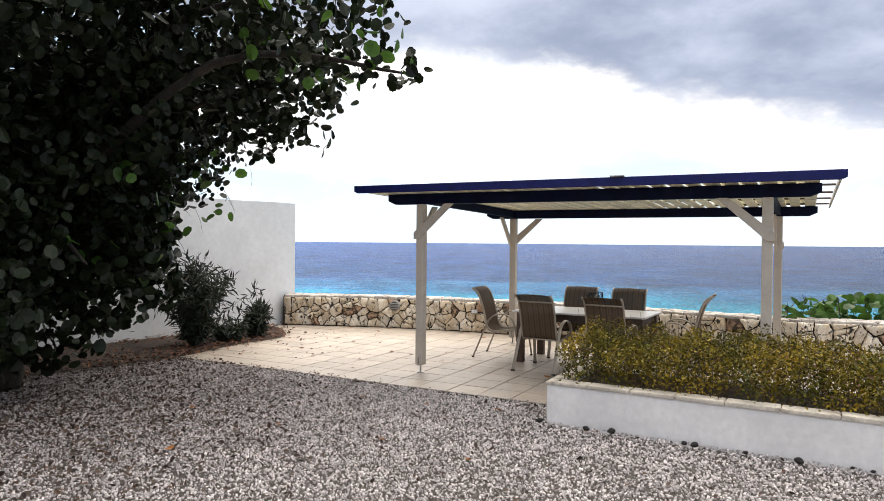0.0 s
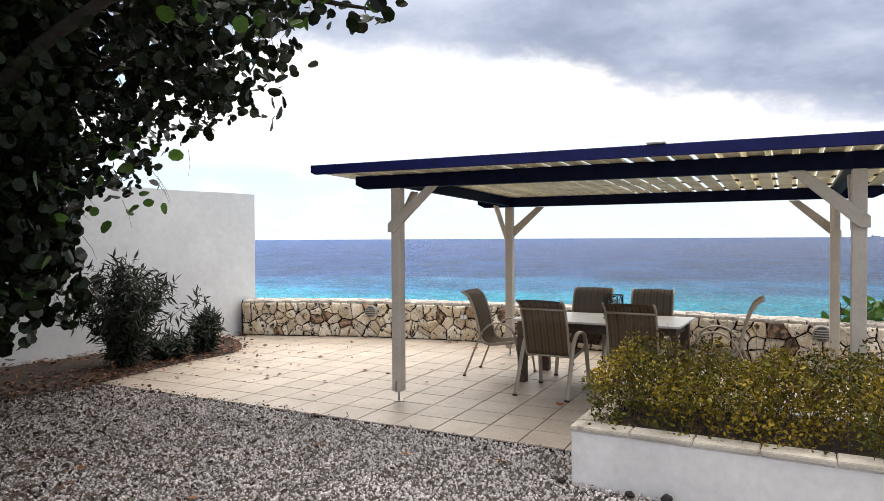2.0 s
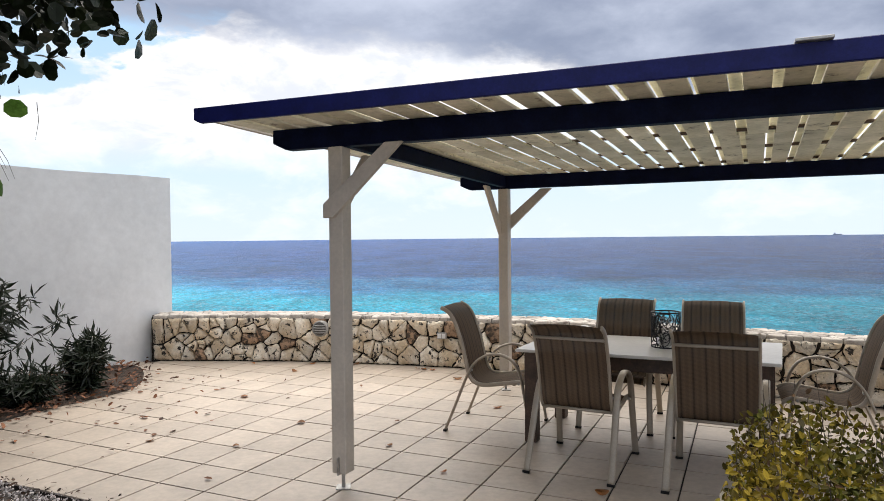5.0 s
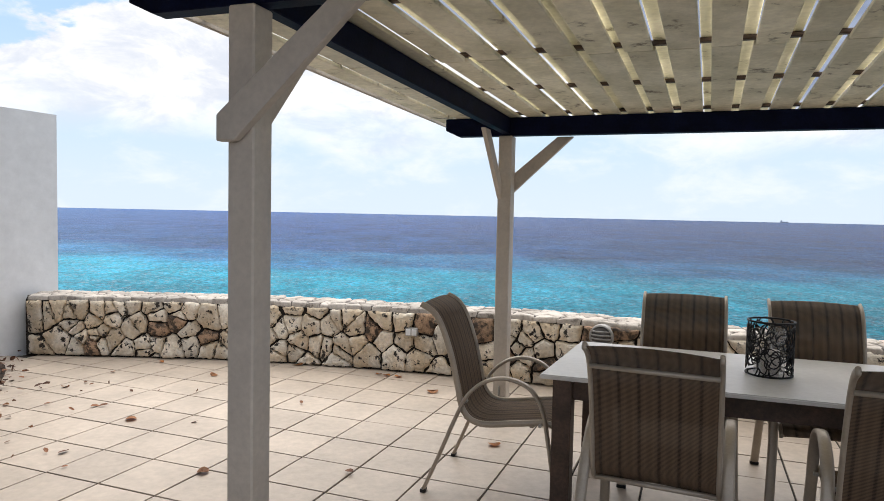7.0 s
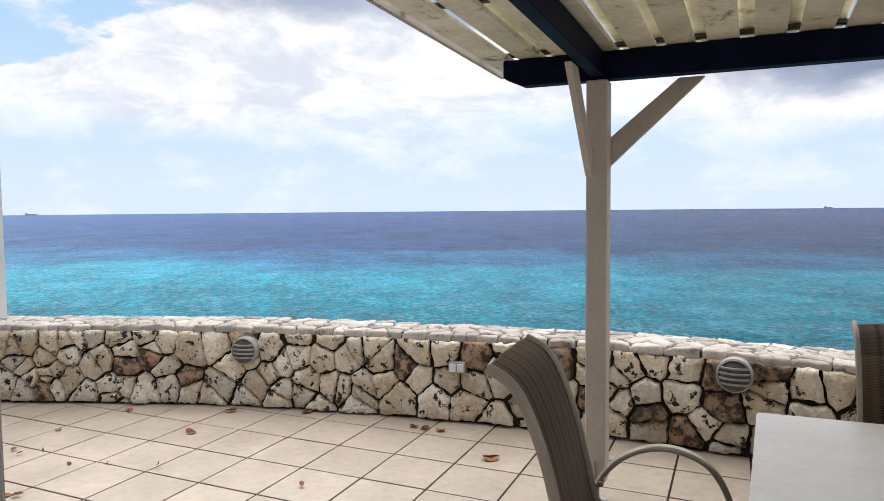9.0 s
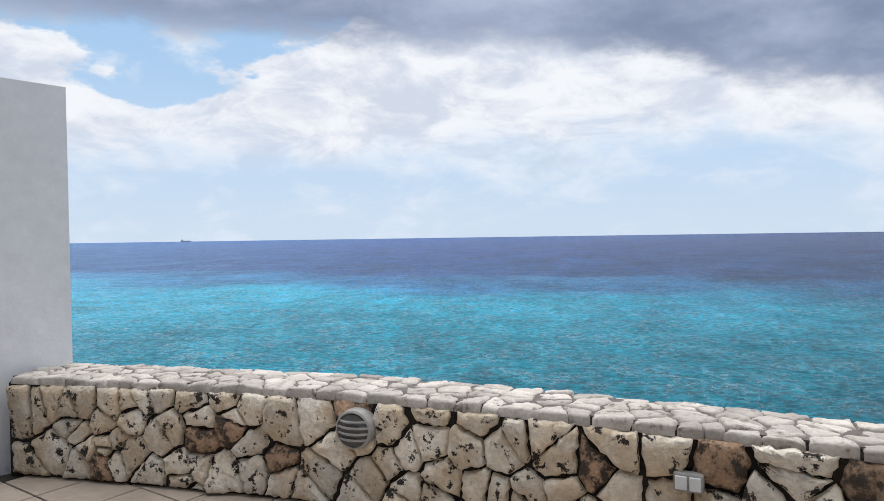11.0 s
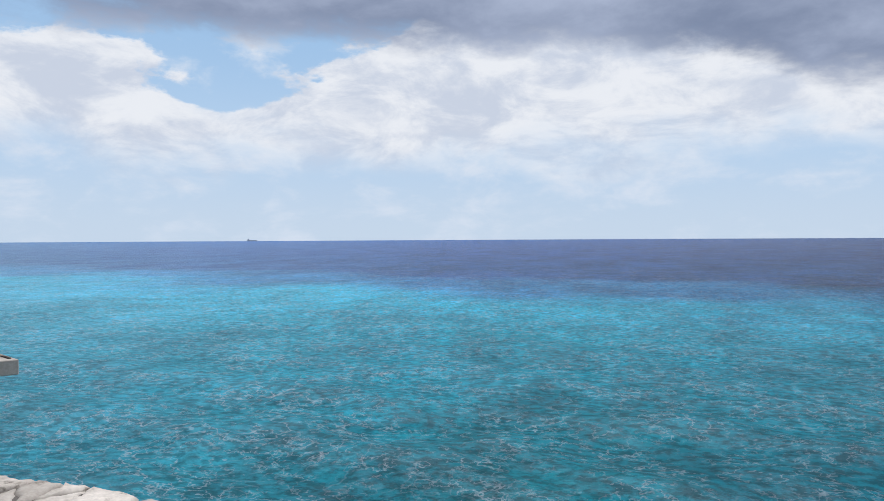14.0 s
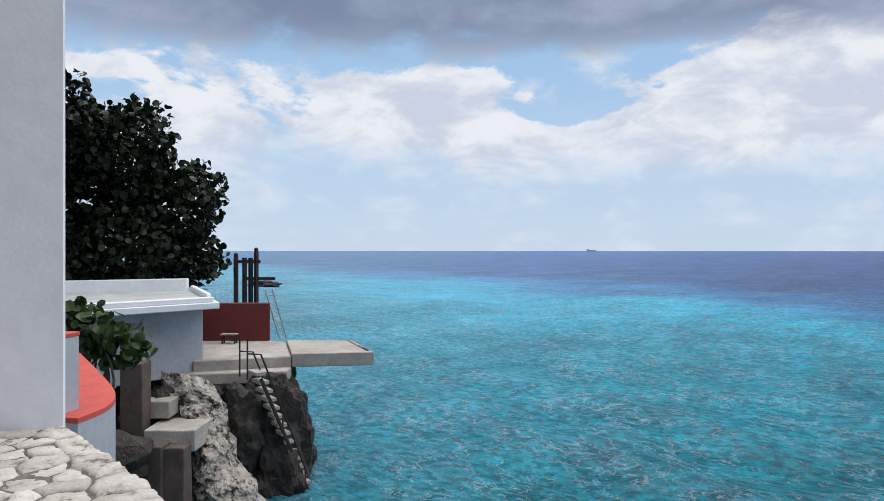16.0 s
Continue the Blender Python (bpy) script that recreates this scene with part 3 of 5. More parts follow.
# ---------------------------------------------------------------- ground, sea
gm = bmesh.new()
shore = [wall_at(s, 0.2, 0) for s in np.linspace(0, WALL_LEN, 40)]
ring = [(-40, -30), (40, -30), (40, 6.0)] + [(p.x, p.y) for p in reversed(shore)] + [(-3.1, 13.9), (-8.0, 14.2), (-40, 16)]
prism(gm, ring, -0.5, -0.035)
tagged(part("ground", gm, M_GRAVEL_BED), "pale grey gravel ground of the yard", "ground", kind="structure")
skirt = bmesh.new()
tops = [wall_at(s, 0.42, -0.04) for s in np.linspace(0, WALL_LEN, 60)]
for k in range(7):
    for p in tops:
        skirt.verts.new((p.x + 0.25 * noise.noise(p * 1.5 + Vector((0, 0, k))) - 0.03 * k, p.y - 0.05 * k + 0.35 * noise.noise(p * 0.9 + Vector((k, 0, 0))) - (0.15 if k else 0), -0.04 - k * 0.82))
skirt.verts.ensure_lookup_table()
for k in range(6):
    for i in range(len(tops) - 1):
        a = k * len(tops) + i
        skirt.faces.new((skirt.verts[a], skirt.verts[a + 1], skirt.verts[a + 1 + len(tops)], skirt.verts[a + len(tops)]))
tagged(part("cliff", skirt, M_DARKROCK), "dark rock face under the terrace wall", "cliff", kind="structure")

nr, na = 300, 380
rad = np.exp(np.linspace(math.log(2.0), math.log(4700), nr))
ang = np.radians(np.linspace(-115, 125, na))
RR, AA = np.meshgrid(rad, ang, indexing="ij")
X, Y = -RR * np.sin(AA), 11.0 + RR * np.cos(AA)
step = RR * (math.log(2350) / nr)
Z = np.zeros_like(X)
rng = np.random.default_rng(4)
for lam, amp in ((9, .10), (6, .085), (4.2, .07), (3.1, .05), (2.3, .04), (1.6, .03), (1.1, .02)):
    for _ in range(3):
        th = rng.normal(-0.35, 0.5)
        k = 2 * math.pi / lam
        ph = k * (X * math.sin(th) - Y * math.cos(th)) + rng.random() * 6.28 + 1.3 * np.sin(X * 0.13 + Y * 0.09 + rng.random() * 6)
        crest = 1 - 2 * np.abs(np.sin(ph / 2))
        Z += amp * 0.6 * crest * np.clip((lam / step - 3) / 4, 0, 1)
verts = np.stack([X, Y, SEA_Z + Z], axis=-1).reshape(-1, 3)
idx = np.arange(nr * na).reshape(nr, na)
faces = np.stack([idx[:-1, :-1], idx[1:, :-1], idx[1:, 1:], idx[:-1, 1:]], axis=-1).reshape(-1, 4)
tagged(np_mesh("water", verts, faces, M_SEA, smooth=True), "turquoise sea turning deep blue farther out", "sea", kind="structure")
prism_bm = bmesh.new()
prism(prism_bm, [(-4900, -4900), (4900, -4900), (4900, 4900), (-4900, 4900)], -9.0, -8.0)
tagged(part("sea_floor", prism_bm, M_DARKROCK), "dark sea floor and far land base", "sea floor", kind="structure")

# unseen wall added behind the start, closing the yard and bouncing light
hw = bmesh.new()
add_box(hw, pose(0, -5.2, 1.6), (30, 0.3, 3.3))
tagged(part("wall_south", hw, M_WHITE), "unseen plain white wall added behind the start", "wall", kind="structure")

# white boundary wall
W_END, W_DIR = Vector((-2.732, 13.86, 0)), Vector((-0.60, -0.80, 0))
wall_n = Vector((-0.80, 0.60, 0))
wb = bmesh.new()
cols = 28
for i in range(cols + 1):
    s = 14.0 * i / cols
    for off in (0.0, 0.20):
        p = W_END + W_DIR * (max(s, 0.05) if off else s) + wall_n * off
        for z in (-0.3, 2.40 + 0.006 * math.sin(i * 1.7)):
            wb.verts.new((p.x, p.y, z))
wb.verts.ensure_lookup_table()
for i in range(cols):
    a, b = i * 4, i * 4 + 4
    for q in ((0, 1), (1, 3), (3, 2), (2, 0)):
        wb.faces.new((wb.verts[a + q[0]], wb.verts[a + q[1]], wb.verts[b + q[1]], wb.verts[b + q[0]]))
for a in (0, cols * 4):
    wb.faces.new([wb.verts[a + j] for j in (0, 1, 3, 2)])
bmesh.ops.recalc_face_normals(wb, faces=wb.faces)
tagged(part("wall_west", wb, M_WHITE), "tall white rendered garden wall with faint stains", "wall", kind="structure")

# ---------------------------------------------------------------- pergola
pergola = thing("pergola", Matrix.Translation(A_POST), "white timber pergola with navy beams and slatted board roof", "pergola")


CORNERS = [Vector(p) - A_POST for p in ((-0.022, 8.80, 0), (3.50, 7.05, 0), (1.418, 11.34, 0), (4.88, 9.56, 0))]
DROP = 0.035                             # the frame falls a little towards the sea


def pg(a, b, z):
    """A point of the pergola: a along its length, b across, z up."""
    s, t = a / L_U, b / L_V
    p = CORNERS[0].lerp(CORNERS[1], s).lerp(CORNERS[2].lerp(CORNERS[3], s), t)
    fall = (0.045 - (0.045 + DROP) * t) if z > 1 else 0.0
    return Vector((p.x, p.y, z + fall))


def beam(name, a0, a1, b0, b1, z0, z1, material, label="", parent=pergola, cut=0.0, bevel=0.004, along="a"):
    """A timber in the pergola's own directions; cut: chamfer under both ends."""
    bm = bmesh.new()
    if along == "a":
        prof = [(a0, z1), (a0, z0 + cut * 0.45), (a0 + cut, z0), (a1 - cut, z0), (a1, z0 + cut * 0.45), (a1, z1)]
        if not cut:
            prof = [(a0, z1), (a0, z0), (a1, z0), (a1, z1)]
        f = [bm.verts.new(pg(a, b0, z)) for a, z in prof]
        g = [bm.verts.new(pg(a, b1, z)) for a, z in prof]
    else:
        prof = [(b0, z1), (b0, z0), (b1, z0), (b1, z1)]
        f = [bm.verts.new(pg(a0, b, z)) for b, z in prof]
        g = [bm.verts.new(pg(a1, b, z)) for b, z in prof]
    k = len(f)
    for i in range(k):
        bm.faces.new((f[i], f[(i + 1) % k], g[(i + 1) % k], g[i]))
    bm.faces.new(f)
    bm.faces.new(g[::-1])
    if bevel:
        bmesh.ops.bevel(bm, geom=list(bm.edges), offset=bevel, segments=1, affect="EDGES")
    return part(name, bm, material, parent, label)


PW = 0.050
for ia, a in enumerate((0, L_U)):
    for ib, b in enumerate((0, L_V)):
        post = beam("post", a - PW, a + PW, b - PW, b + PW, 0.10, 2.08, M_POST, bevel=0.006)
        foot = bmesh.new()
        o = pg(a, b, 0)
        add_box(foot, Matrix.Translation(o + Vector((0, 0, 0.003))), (0.09, 0.09, 0.008), 0.002)
        add_box(foot, Matrix.Translation(o + Vector((0, 0, 0.06))), (0.022, 0.022, 0.12), 0.003)
        add_box(foot, Matrix.Translation(o + Vector((0, 0, 0.15))) @ pose(0, 0, 0, 0, 0, -28), (0.012, 0.135, 0.11), 0.002)
        ft = part("metal_foot", foot, M_METAL, post, "galvanised steel post foot")
        # braces: along the long side on the outer face, along the short side between post and beam
        sa, sb = (1 if ia == 0 else -1), (1 if ib == 0 else -1)
        for which in ("a", "b"):
            bm = bmesh.new()
            lo, hi, wdt = 1.64, 2.08, 0.088
            if which == "a":
                out = -sb * (PW + 0.002)
                prof = [(-0.068, lo), (0.0, lo), (0.075, lo + 0.07), (0.075 + 0.40, hi), (0.075 + 0.40 - 0.115, hi), (-0.068, lo + 0.085)]
                f = [bm.verts.new(pg(a + sa * x, b + out, z)) for x, z in prof]
                g = [bm.verts.new(pg(a + sa * x, b + out - sb * 0.032, z)) for x, z in prof]
            else:
                prof = [(PW, lo - 0.02), (PW + 0.40, hi), (PW + 0.29, hi), (PW, lo + 0.10)]
                f = [bm.verts.new(pg(a - 0.052, b + sb * x, z)) for x, z in prof]
                g = [bm.verts.new(pg(a - 0.018, b + sb * x, z)) for x, z in prof]
            k = len(f)
            for i in range(k):
                bm.faces.new((f[i], f[(i + 1) % k], g[(i + 1) % k], g[i]))
            bm.faces.new(f)
            bm.faces.new(g[::-1])
            bmesh.ops.bevel(bm, geom=list(bm.edges), offset=0.004, segments=1, affect="EDGES")
            part("brace", bm, M_POST, pergola)
Z0, Z1 = 2.082, 2.212
for b in (0, L_V):
    beam("beam", -0.47, L_U + 0.47, b - 0.035, b + 0.035, Z0, Z1, M_NAVY, "navy painted beam", cut=0.10)
for a in (0, L_U):
    beam("side_beam", a - 0.03, a + 0.03, 0.037, L_V - 0.037, Z0 + 0.012, Z1 - 0.002, M_NAVY, "navy painted beam", along="b")
# roof boards: a lower row with gaps, an upper row over the gaps, thin battens between
B0, B1, BM = -0.47, L_V + 0.36, 1.32
rng = np.random.default_rng(11)
pitch = 0.178
nb = int((L_U + 1.24) / pitch)
for i in range(nb):
    a = -0.60 + (i + 0.5) * pitch
    w = 0.128 + rng.normal(0, 0.004)
    j = rng.normal(0, 0.006)
    beam("roof_board", a - w / 2 + j, a + w / 2 + j, B0, BM - 0.004, Z1 + 0.004, Z1 + 0.026, M_BOARD, along="b", bevel=0.003)
    j = rng.normal(0, 0.006)
    beam("roof_board", a - w / 2 + j, a + w / 2 + j, BM + 0.004, B1, Z1 + 0.004, Z1 + 0.026, M_BOARD, along="b", bevel=0.003)
    if i < nb - 1:
        g = a + pitch / 2
        wide = 0.05 + 0.05 * rng.random()
        off = rng.normal(0, 0.012)
        beam("upper_board", g - wide / 2 + off, g + wide / 2 + off, B0, B1, Z1 + 0.048, Z1 + 0.066, M_BOARD, along="b", bevel=0.003)
for b in (B0 + 0.02, 0.5, BM, 2.1, L_V + 0.02):
    beam("batten", -0.60, L_U + 0.60, b - 0.018, b + 0.018, Z1 + 0.027, Z1 + 0.047, M_TABLEWOOD)
beam("fascia", -0.66, L_U + 0.66, B0 - 0.030, B0 - 0.004, Z1 - 0.024, Z1 + 0.068, M_BLUE, "bright blue painted fascia board", cut=0.05)
beam("edge_trim", -0.625, -0.605, B0, B1, Z1 + 0.0, Z1 + 0.05, M_POST, along="b")
beam("edge_trim", L_U + 0.605, L_U + 0.625, B0, B1, Z1 + 0.0, Z1 + 0.05, M_POST, along="b")

# a small flat object of unknown make on the roof's edge
cap_bm = bmesh.new()
add_box(cap_bm, Matrix.Translation(A_POST + pg(2.55, B0 - 0.01, Z1 + 0.077)) @ Matrix.Rotation(math.atan2(U.y, U.x), 4, "Z"), (0.14, 0.09, 0.014), 0.003)
tagged(part("roof_flashing", cap_bm, M_METAL), "small flat grey object lying on the pergola roof edge", "plate")

# ---------------------------------------------------------------- garden furniture
T_NL = Vector((1.206, 9.58, 0))
table = thing("dining_table", Matrix.Translation(T_NL), "outdoor dining table with pale top and dark wooden legs", "table")
TL, TW, TH = 1.80, 0.95, 0.715


def quad_slab(bm, o, a0, a1, b0, b1, z0, z1, bevel=0.006):
    v = [bm.verts.new(U * a + V * b + Vector((0, 0, z))) for z in (z0, z1) for a, b in ((a0, b0), (a1, b0), (a1, b1), (a0, b1))]
    for q in ((0, 1, 2, 3), (4, 5, 6, 7), (0, 1, 5, 4), (1, 2, 6, 5), (2, 3, 7, 6), (3, 0, 4, 7)):
        bm.faces.new([v[i] for i in q])
    if bevel:
        bmesh.ops.bevel(bm, geom=list({e for x in v for e in x.link_edges}), offset=bevel, segments=2, affect="EDGES")


def slab(name, a0, a1, b0, b1, z0, z1, material, parent, label="", bevel=0.005):
    bm = bmesh.new()
    quad_slab(bm, None, a0, a1, b0, b1, z0, z1, bevel)
    return part(name, bm, material, parent, label)


slab("tabletop", 0, TL, 0, TW, TH - 0.022, TH, M_TABLETOP, table, "pale grey table top")
for b in (0.10, TW - 0.125):
    slab("apron", 0.14, TL - 0.14, b, b + 0.025, TH - 0.135, TH - 0.023, M_TABLEWOOD, table, "dark wooden rail")
for a in (0.085, TL - 0.11):
    slab("apron", a, a + 0.025, 0.14, TW - 0.14, TH - 0.135, TH - 0.023, M_TABLEWOOD, table, "dark wooden rail")
for a in (0.05, TL - 0.14):
    for b in (0.06, TW - 0.15):
        slab("leg", a, a + 0.09, b, b + 0.09, 0.0, TH - 0.023, M_TABLEWOOD, table, "dark wooden leg")


def build_chair():
    c = thing("patio_chair", Matrix.Identity(4), "high-backed patio chair with taupe woven sling on champagne frame", "chair", "chairs round the table")
    prof = smooth_line([(0.43, 0, 0.395), (0.36, 0, 0.425), (0.20, 0, 0.405), (0.02, 0, 0.385), (-0.070, 0, 0.44), (-0.108, 0, 0.58), (-0.145, 0, 0.73), (-0.195, 0, 0.87), (-0.245, 0, 0.95), (-0.315, 0, 0.99)], 6)
    hw = 0.232
    # sling: a thin sheet with thickness, slightly hollow across
    me = bpy.data.meshes.new("sling")
    across = 9
    vs, uvs = [], []
    run = 0.0
    for i, p in enumerate(prof):
        if i:
            run += (p - prof[i - 1]).length
        d = (prof[min(i + 1, len(prof) - 1)] - prof[max(i - 1, 0)]).normalized()
        nrm = Vector((-d.z, 0, d.x))
        for side in (0, 1):
            for j in range(across):
                f = j / (across - 1) * 2 - 1
                q = p - nrm * (0.012 * (1 - f * f)) + nrm * (0.004 * side)
                vs.append((q.x, f * hw, q.z))
                uvs.append((f * hw, run))
    fs = []
    row = across * 2
    for i in range(len(prof) - 1):
        for j in range(across - 1):
            a = i * row + j
            fs.append((a, a + 1, a + row + 1, a + row))
            a += across
            fs.append((a, a + row, a + row + 1, a + 1))
    for i in (0, len(prof) - 1):
        for j in range(across - 1):
            a = i * row + j
            fs.append((a, a + 1, a + across + 1, a + across))
    me.from_pydata(vs, [], fs)
    layer = me.uv_layers.new(name="uv")
    for lp in me.loops:
        layer.data[lp.index].uv = uvs[lp.vertex_index]
    me.polygons.foreach_set("use_smooth", [True] * len(me.polygons))
    me.materials.append(M_SLING)
    sl = new("sling", me)
    sl.parent, sl["label"] = c, "taupe striped woven sling"
    for y in (-hw - 0.006, hw + 0.006):
        bm = bmesh.new()
        sweep(bm, [Vector((p.x, y, p.z)) for p in prof], 0.020, 0.034, sides=8)
        part("side_rail", bm, M_FRAME, c, smooth=True)
    for x, z in ((0.30, 0.400), (-0.045, 0.405), (-0.222, 0.90)):
        bm = bmesh.new()
        sweep(bm, [Vector((x - 0.012, -hw, z)), Vector((x - 0.012, 0, z)), Vector((x - 0.012, hw, z))], 0.024, 0.02, side=Vector((1, 0, 0)), sides=8)
        part("cross_bar", bm, M_FRAME, c, smooth=True)
    for s in (-1, 1):
        y = s * 0.268
        line = smooth_line([(-0.27, y + s * 0.012, 0.012), (-0.19, y + s * 0.008, 0.20), (-0.10, y + s * 0.004, 0.42), (-0.035, y, 0.545), (0.06, y, 0.620), (0.17, y, 0.640),
                            (0.28, y, 0.600), (0.345, y, 0.50), (0.375, y, 0.36), (0.405, y + s * 0.006, 0.18), (0.43, y + s * 0.012, 0.012)], 6)
        bm = bmesh.new()
        sweep(bm, line, 0.046, 0.020, sides=10)
        arm = part("arm_loop", bm, M_FRAME, c, smooth=True)
        for x in (-0.27, 0.43):
            bm = bmesh.new()
            add_box(bm, pose(x, y + s * 0.012, 0.009), (0.026, 0.050, 0.018), 0.004)
            part("foot_cap", bm, M_WIRE, arm, "dark plastic foot cap")
        for x, z in ((-0.055, 0.50), (0.335, 0.415)):
            bm = bmesh.new()
            sweep(bm, [Vector((x, s * 0.235, z)), Vector((x, s * 0.252, z)), Vector((x, s * 0.268, z))], 0.018, 0.018, side=Vector((1, 0, 0)), sides=8)
            part("bolt", bm, M_METAL, c)
    return c


def facing(x, y, bearing):
    """Stands at x, y and faces that bearing, in degrees clockwise from north."""
    return pose(x, y, 0, 0, 0, 90 - bearing)


chair = build_chair()
chair.matrix_world = facing(1.064, 10.10, 115)
for x, y, b in ((1.545, 9.03, 32), (2.305, 8.61, 30), (2.23, 10.17, 208), (2.86, 9.83, 207), (3.47, 9.07, 297)):
    copy_thing(chair, facing(x, y, b))

# wire lantern
LX, LY = 2.349, 9.525
lantern = thing("candle_lantern", pose(LX, LY, TH), "black tangled wire lantern with glass and candle on the table", "lantern")
rng = np.random.default_rng(5)
bm = bmesh.new()
R0, LH = 0.105, 0.265
for z in (0.006, LH):
    sweep(bm, [Vector((R0 * math.cos(a), R0 * math.sin(a), z)) for a in np.linspace(0, 2 * math.pi, 25)], 0.010, 0.010, side=Vector((0, 0, 1)), sides=6)
for k in range(105):
    a, z, p = rng.random() * 6.28, rng.uniform(0.03, LH - 0.03), rng.random() * 6.28
    r1, turn = rng.uniform(0.02, 0.055), rng.uniform(2.5, 6.2)
    line = []
    for t in np.linspace(0, turn, 14):
        aa, zz = a + r1 / R0 * math.cos(t + p), z + r1 * 1.2 * math.sin(t + p)
        zz = min(max(zz, 0.005), LH)
        line.append(Vector((R0 * math.cos(aa), R0 * math.sin(aa), zz)))
    sweep(bm, line, 0.0065, 0.0065, side=Vector((0, 0, 1)), sides=5)
tagged(part("wire_basket", bm, M_WIRE, lantern, "black bent wire basket", True), kind="stuff")
bm = bmesh.new()
ringp = [(0.0, 0.008), (0.072, 0.008), (0.072, 0.225), (0.069, 0.225), (0.069, 0.012), (0.0, 0.012)]
seg = 28
vv = [[bm.verts.new((r * math.cos(2 * math.pi * j / seg), r * math.sin(2 * math.pi * j / seg), z)) for j in range(seg)] for r, z in ringp[1:-1]]
for a, b in zip(vv, vv[1:]):
    for j in range(seg):
        bm.faces.new((a[j], a[(j + 1) % seg], b[(j + 1) % seg], b[j]))
bm.faces.new(vv[0])
bm.faces.new(vv[-1])
gl = part("glass_cylinder", bm, M_GLASS, lantern, "clear glass cylinder", True)
gl.visible_shadow = False
bm = bmesh.new()
prism(bm, [(0.045 * math.cos(a), 0.045 * math.sin(a)) for a in np.linspace(0, 2 * math.pi, 21)[:-1]], 0.013, 0.12, 0.03)
part("candle", bm, M_CANDLE, lantern, "ivory pillar candle")

# ---------------------------------------------------------------- planter with hedge
P0 = Vector((1.222, 6.55, 0))
PU, PV = Vector((math.cos(radians(-30.4)), math.sin(radians(-30.4)), 0)), Vector((0.50, 0.866, 0))
planter = thing("planter", Matrix.Translation(P0), "low white rendered planter bed with pale stone coping", "planter")
PL, PD, PH = 7.0, 1.25, 0.338


def pslab(name, a0, a1, b0, b1, z0, z1, material, parent, label="", bevel=0.008):
    bm = bmesh.new()
    v = [bm.verts.new(PU * a + PV * b + Vector((0, 0, z))) for z in (z0, z1) for a, b in ((a0, b0), (a1, b0), (a1, b1), (a0, b1))]
    for q in ((0, 1, 2, 3), (4, 5, 6, 7), (0, 1, 5, 4), (1, 2, 6, 5), (2, 3, 7, 6), (3, 0, 4, 7)):
        bm.faces.new([v[i] for i in q])
    bmesh.ops.bevel(bm, geom=list(bm.edges), offset=bevel, segments=2, affect="EDGES")
    return part(name, bm, material, parent, label)


pslab("front_wall", 0.0, PL, 0.0, 0.15, -0.05, PH, M_PLANTER, planter)
pslab("back_wall", 0.0, PL, PD - 0.15, PD, -0.05, PH, M_PLANTER, planter)
pslab("end_wall", 0.0, 0.15, 0.152, PD - 0.152, -0.05, PH, M_PLANTER, planter)
pslab("end_wall", PL - 0.15, PL, 0.152, PD - 0.152, -0.05, PH, M_PLANTER, planter)
pslab("soil", 0.152, PL - 0.152, 0.152, PD - 0.152, 0.0, PH - 0.03, M_SOIL, planter, "dark planting soil")
a = 0.0
rng = np.random.default_rng(8)
while a < PL - 0.1:
    w = 0.40 + rng.normal(0, 0.01)
    pslab("coping_stone", a - 0.008 if a == 0 else a, min(a + w, PL) - 0.006, -0.012, 0.165, PH + 0.001, PH + 0.032 + rng.normal(0, 0.002), M_COPING, planter, bevel=0.006)
    a += w
b = 0.172
while b < PD - 0.1:
    pslab("coping_stone", -0.010, 0.165, b, min(b + 0.38, PD) - 0.006, PH + 0.001, PH + 0.032, M_COPING, planter, bevel=0.006)
    b += 0.38

hedge = thing("hedge", Matrix.Translation(P0), "dense yellow-green clipped hedge with dry twigs growing in the planter", "hedge")


def hedge_top(a, b):
    return 0.46 + 0.16 * noise.noise(Vector((a * 1.3, b * 1.6, 3))) + 0.16 * noise.noise(Vector((a * 4.5, b * 4.5, 7)))


rng = np.random.default_rng(21)


def hedge_places(n, lift=0.0, low=0.0):
    out = []
    while len(out) < n:
        a, b = rng.uniform(0.05, PL - 0.2), rng.uniform(-0.03, PD - 0.02)
        t = hedge_top(a, b) + lift
        edge = min(a - 0.0, 0.25) / 0.25
        t *= 0.70 + 0.30 * edge
        if noise.noise(Vector((a * 6, b * 6, t * 2 + rng.random() * 0.5))) < -0.36:
            continue
        z = PH + low + (t - low) * (rng.random() ** 0.72)
        spill = 0.02 + 0.22 * noise.noise(Vector((a * 3.2, 0, z * 4))) if z > PH + 0.05 else 0.06
        if b < 0.10 - spill:
            continue
        p = PU * a + PV * b
        out.append((p.x, p.y, z))
    return np.array(out)


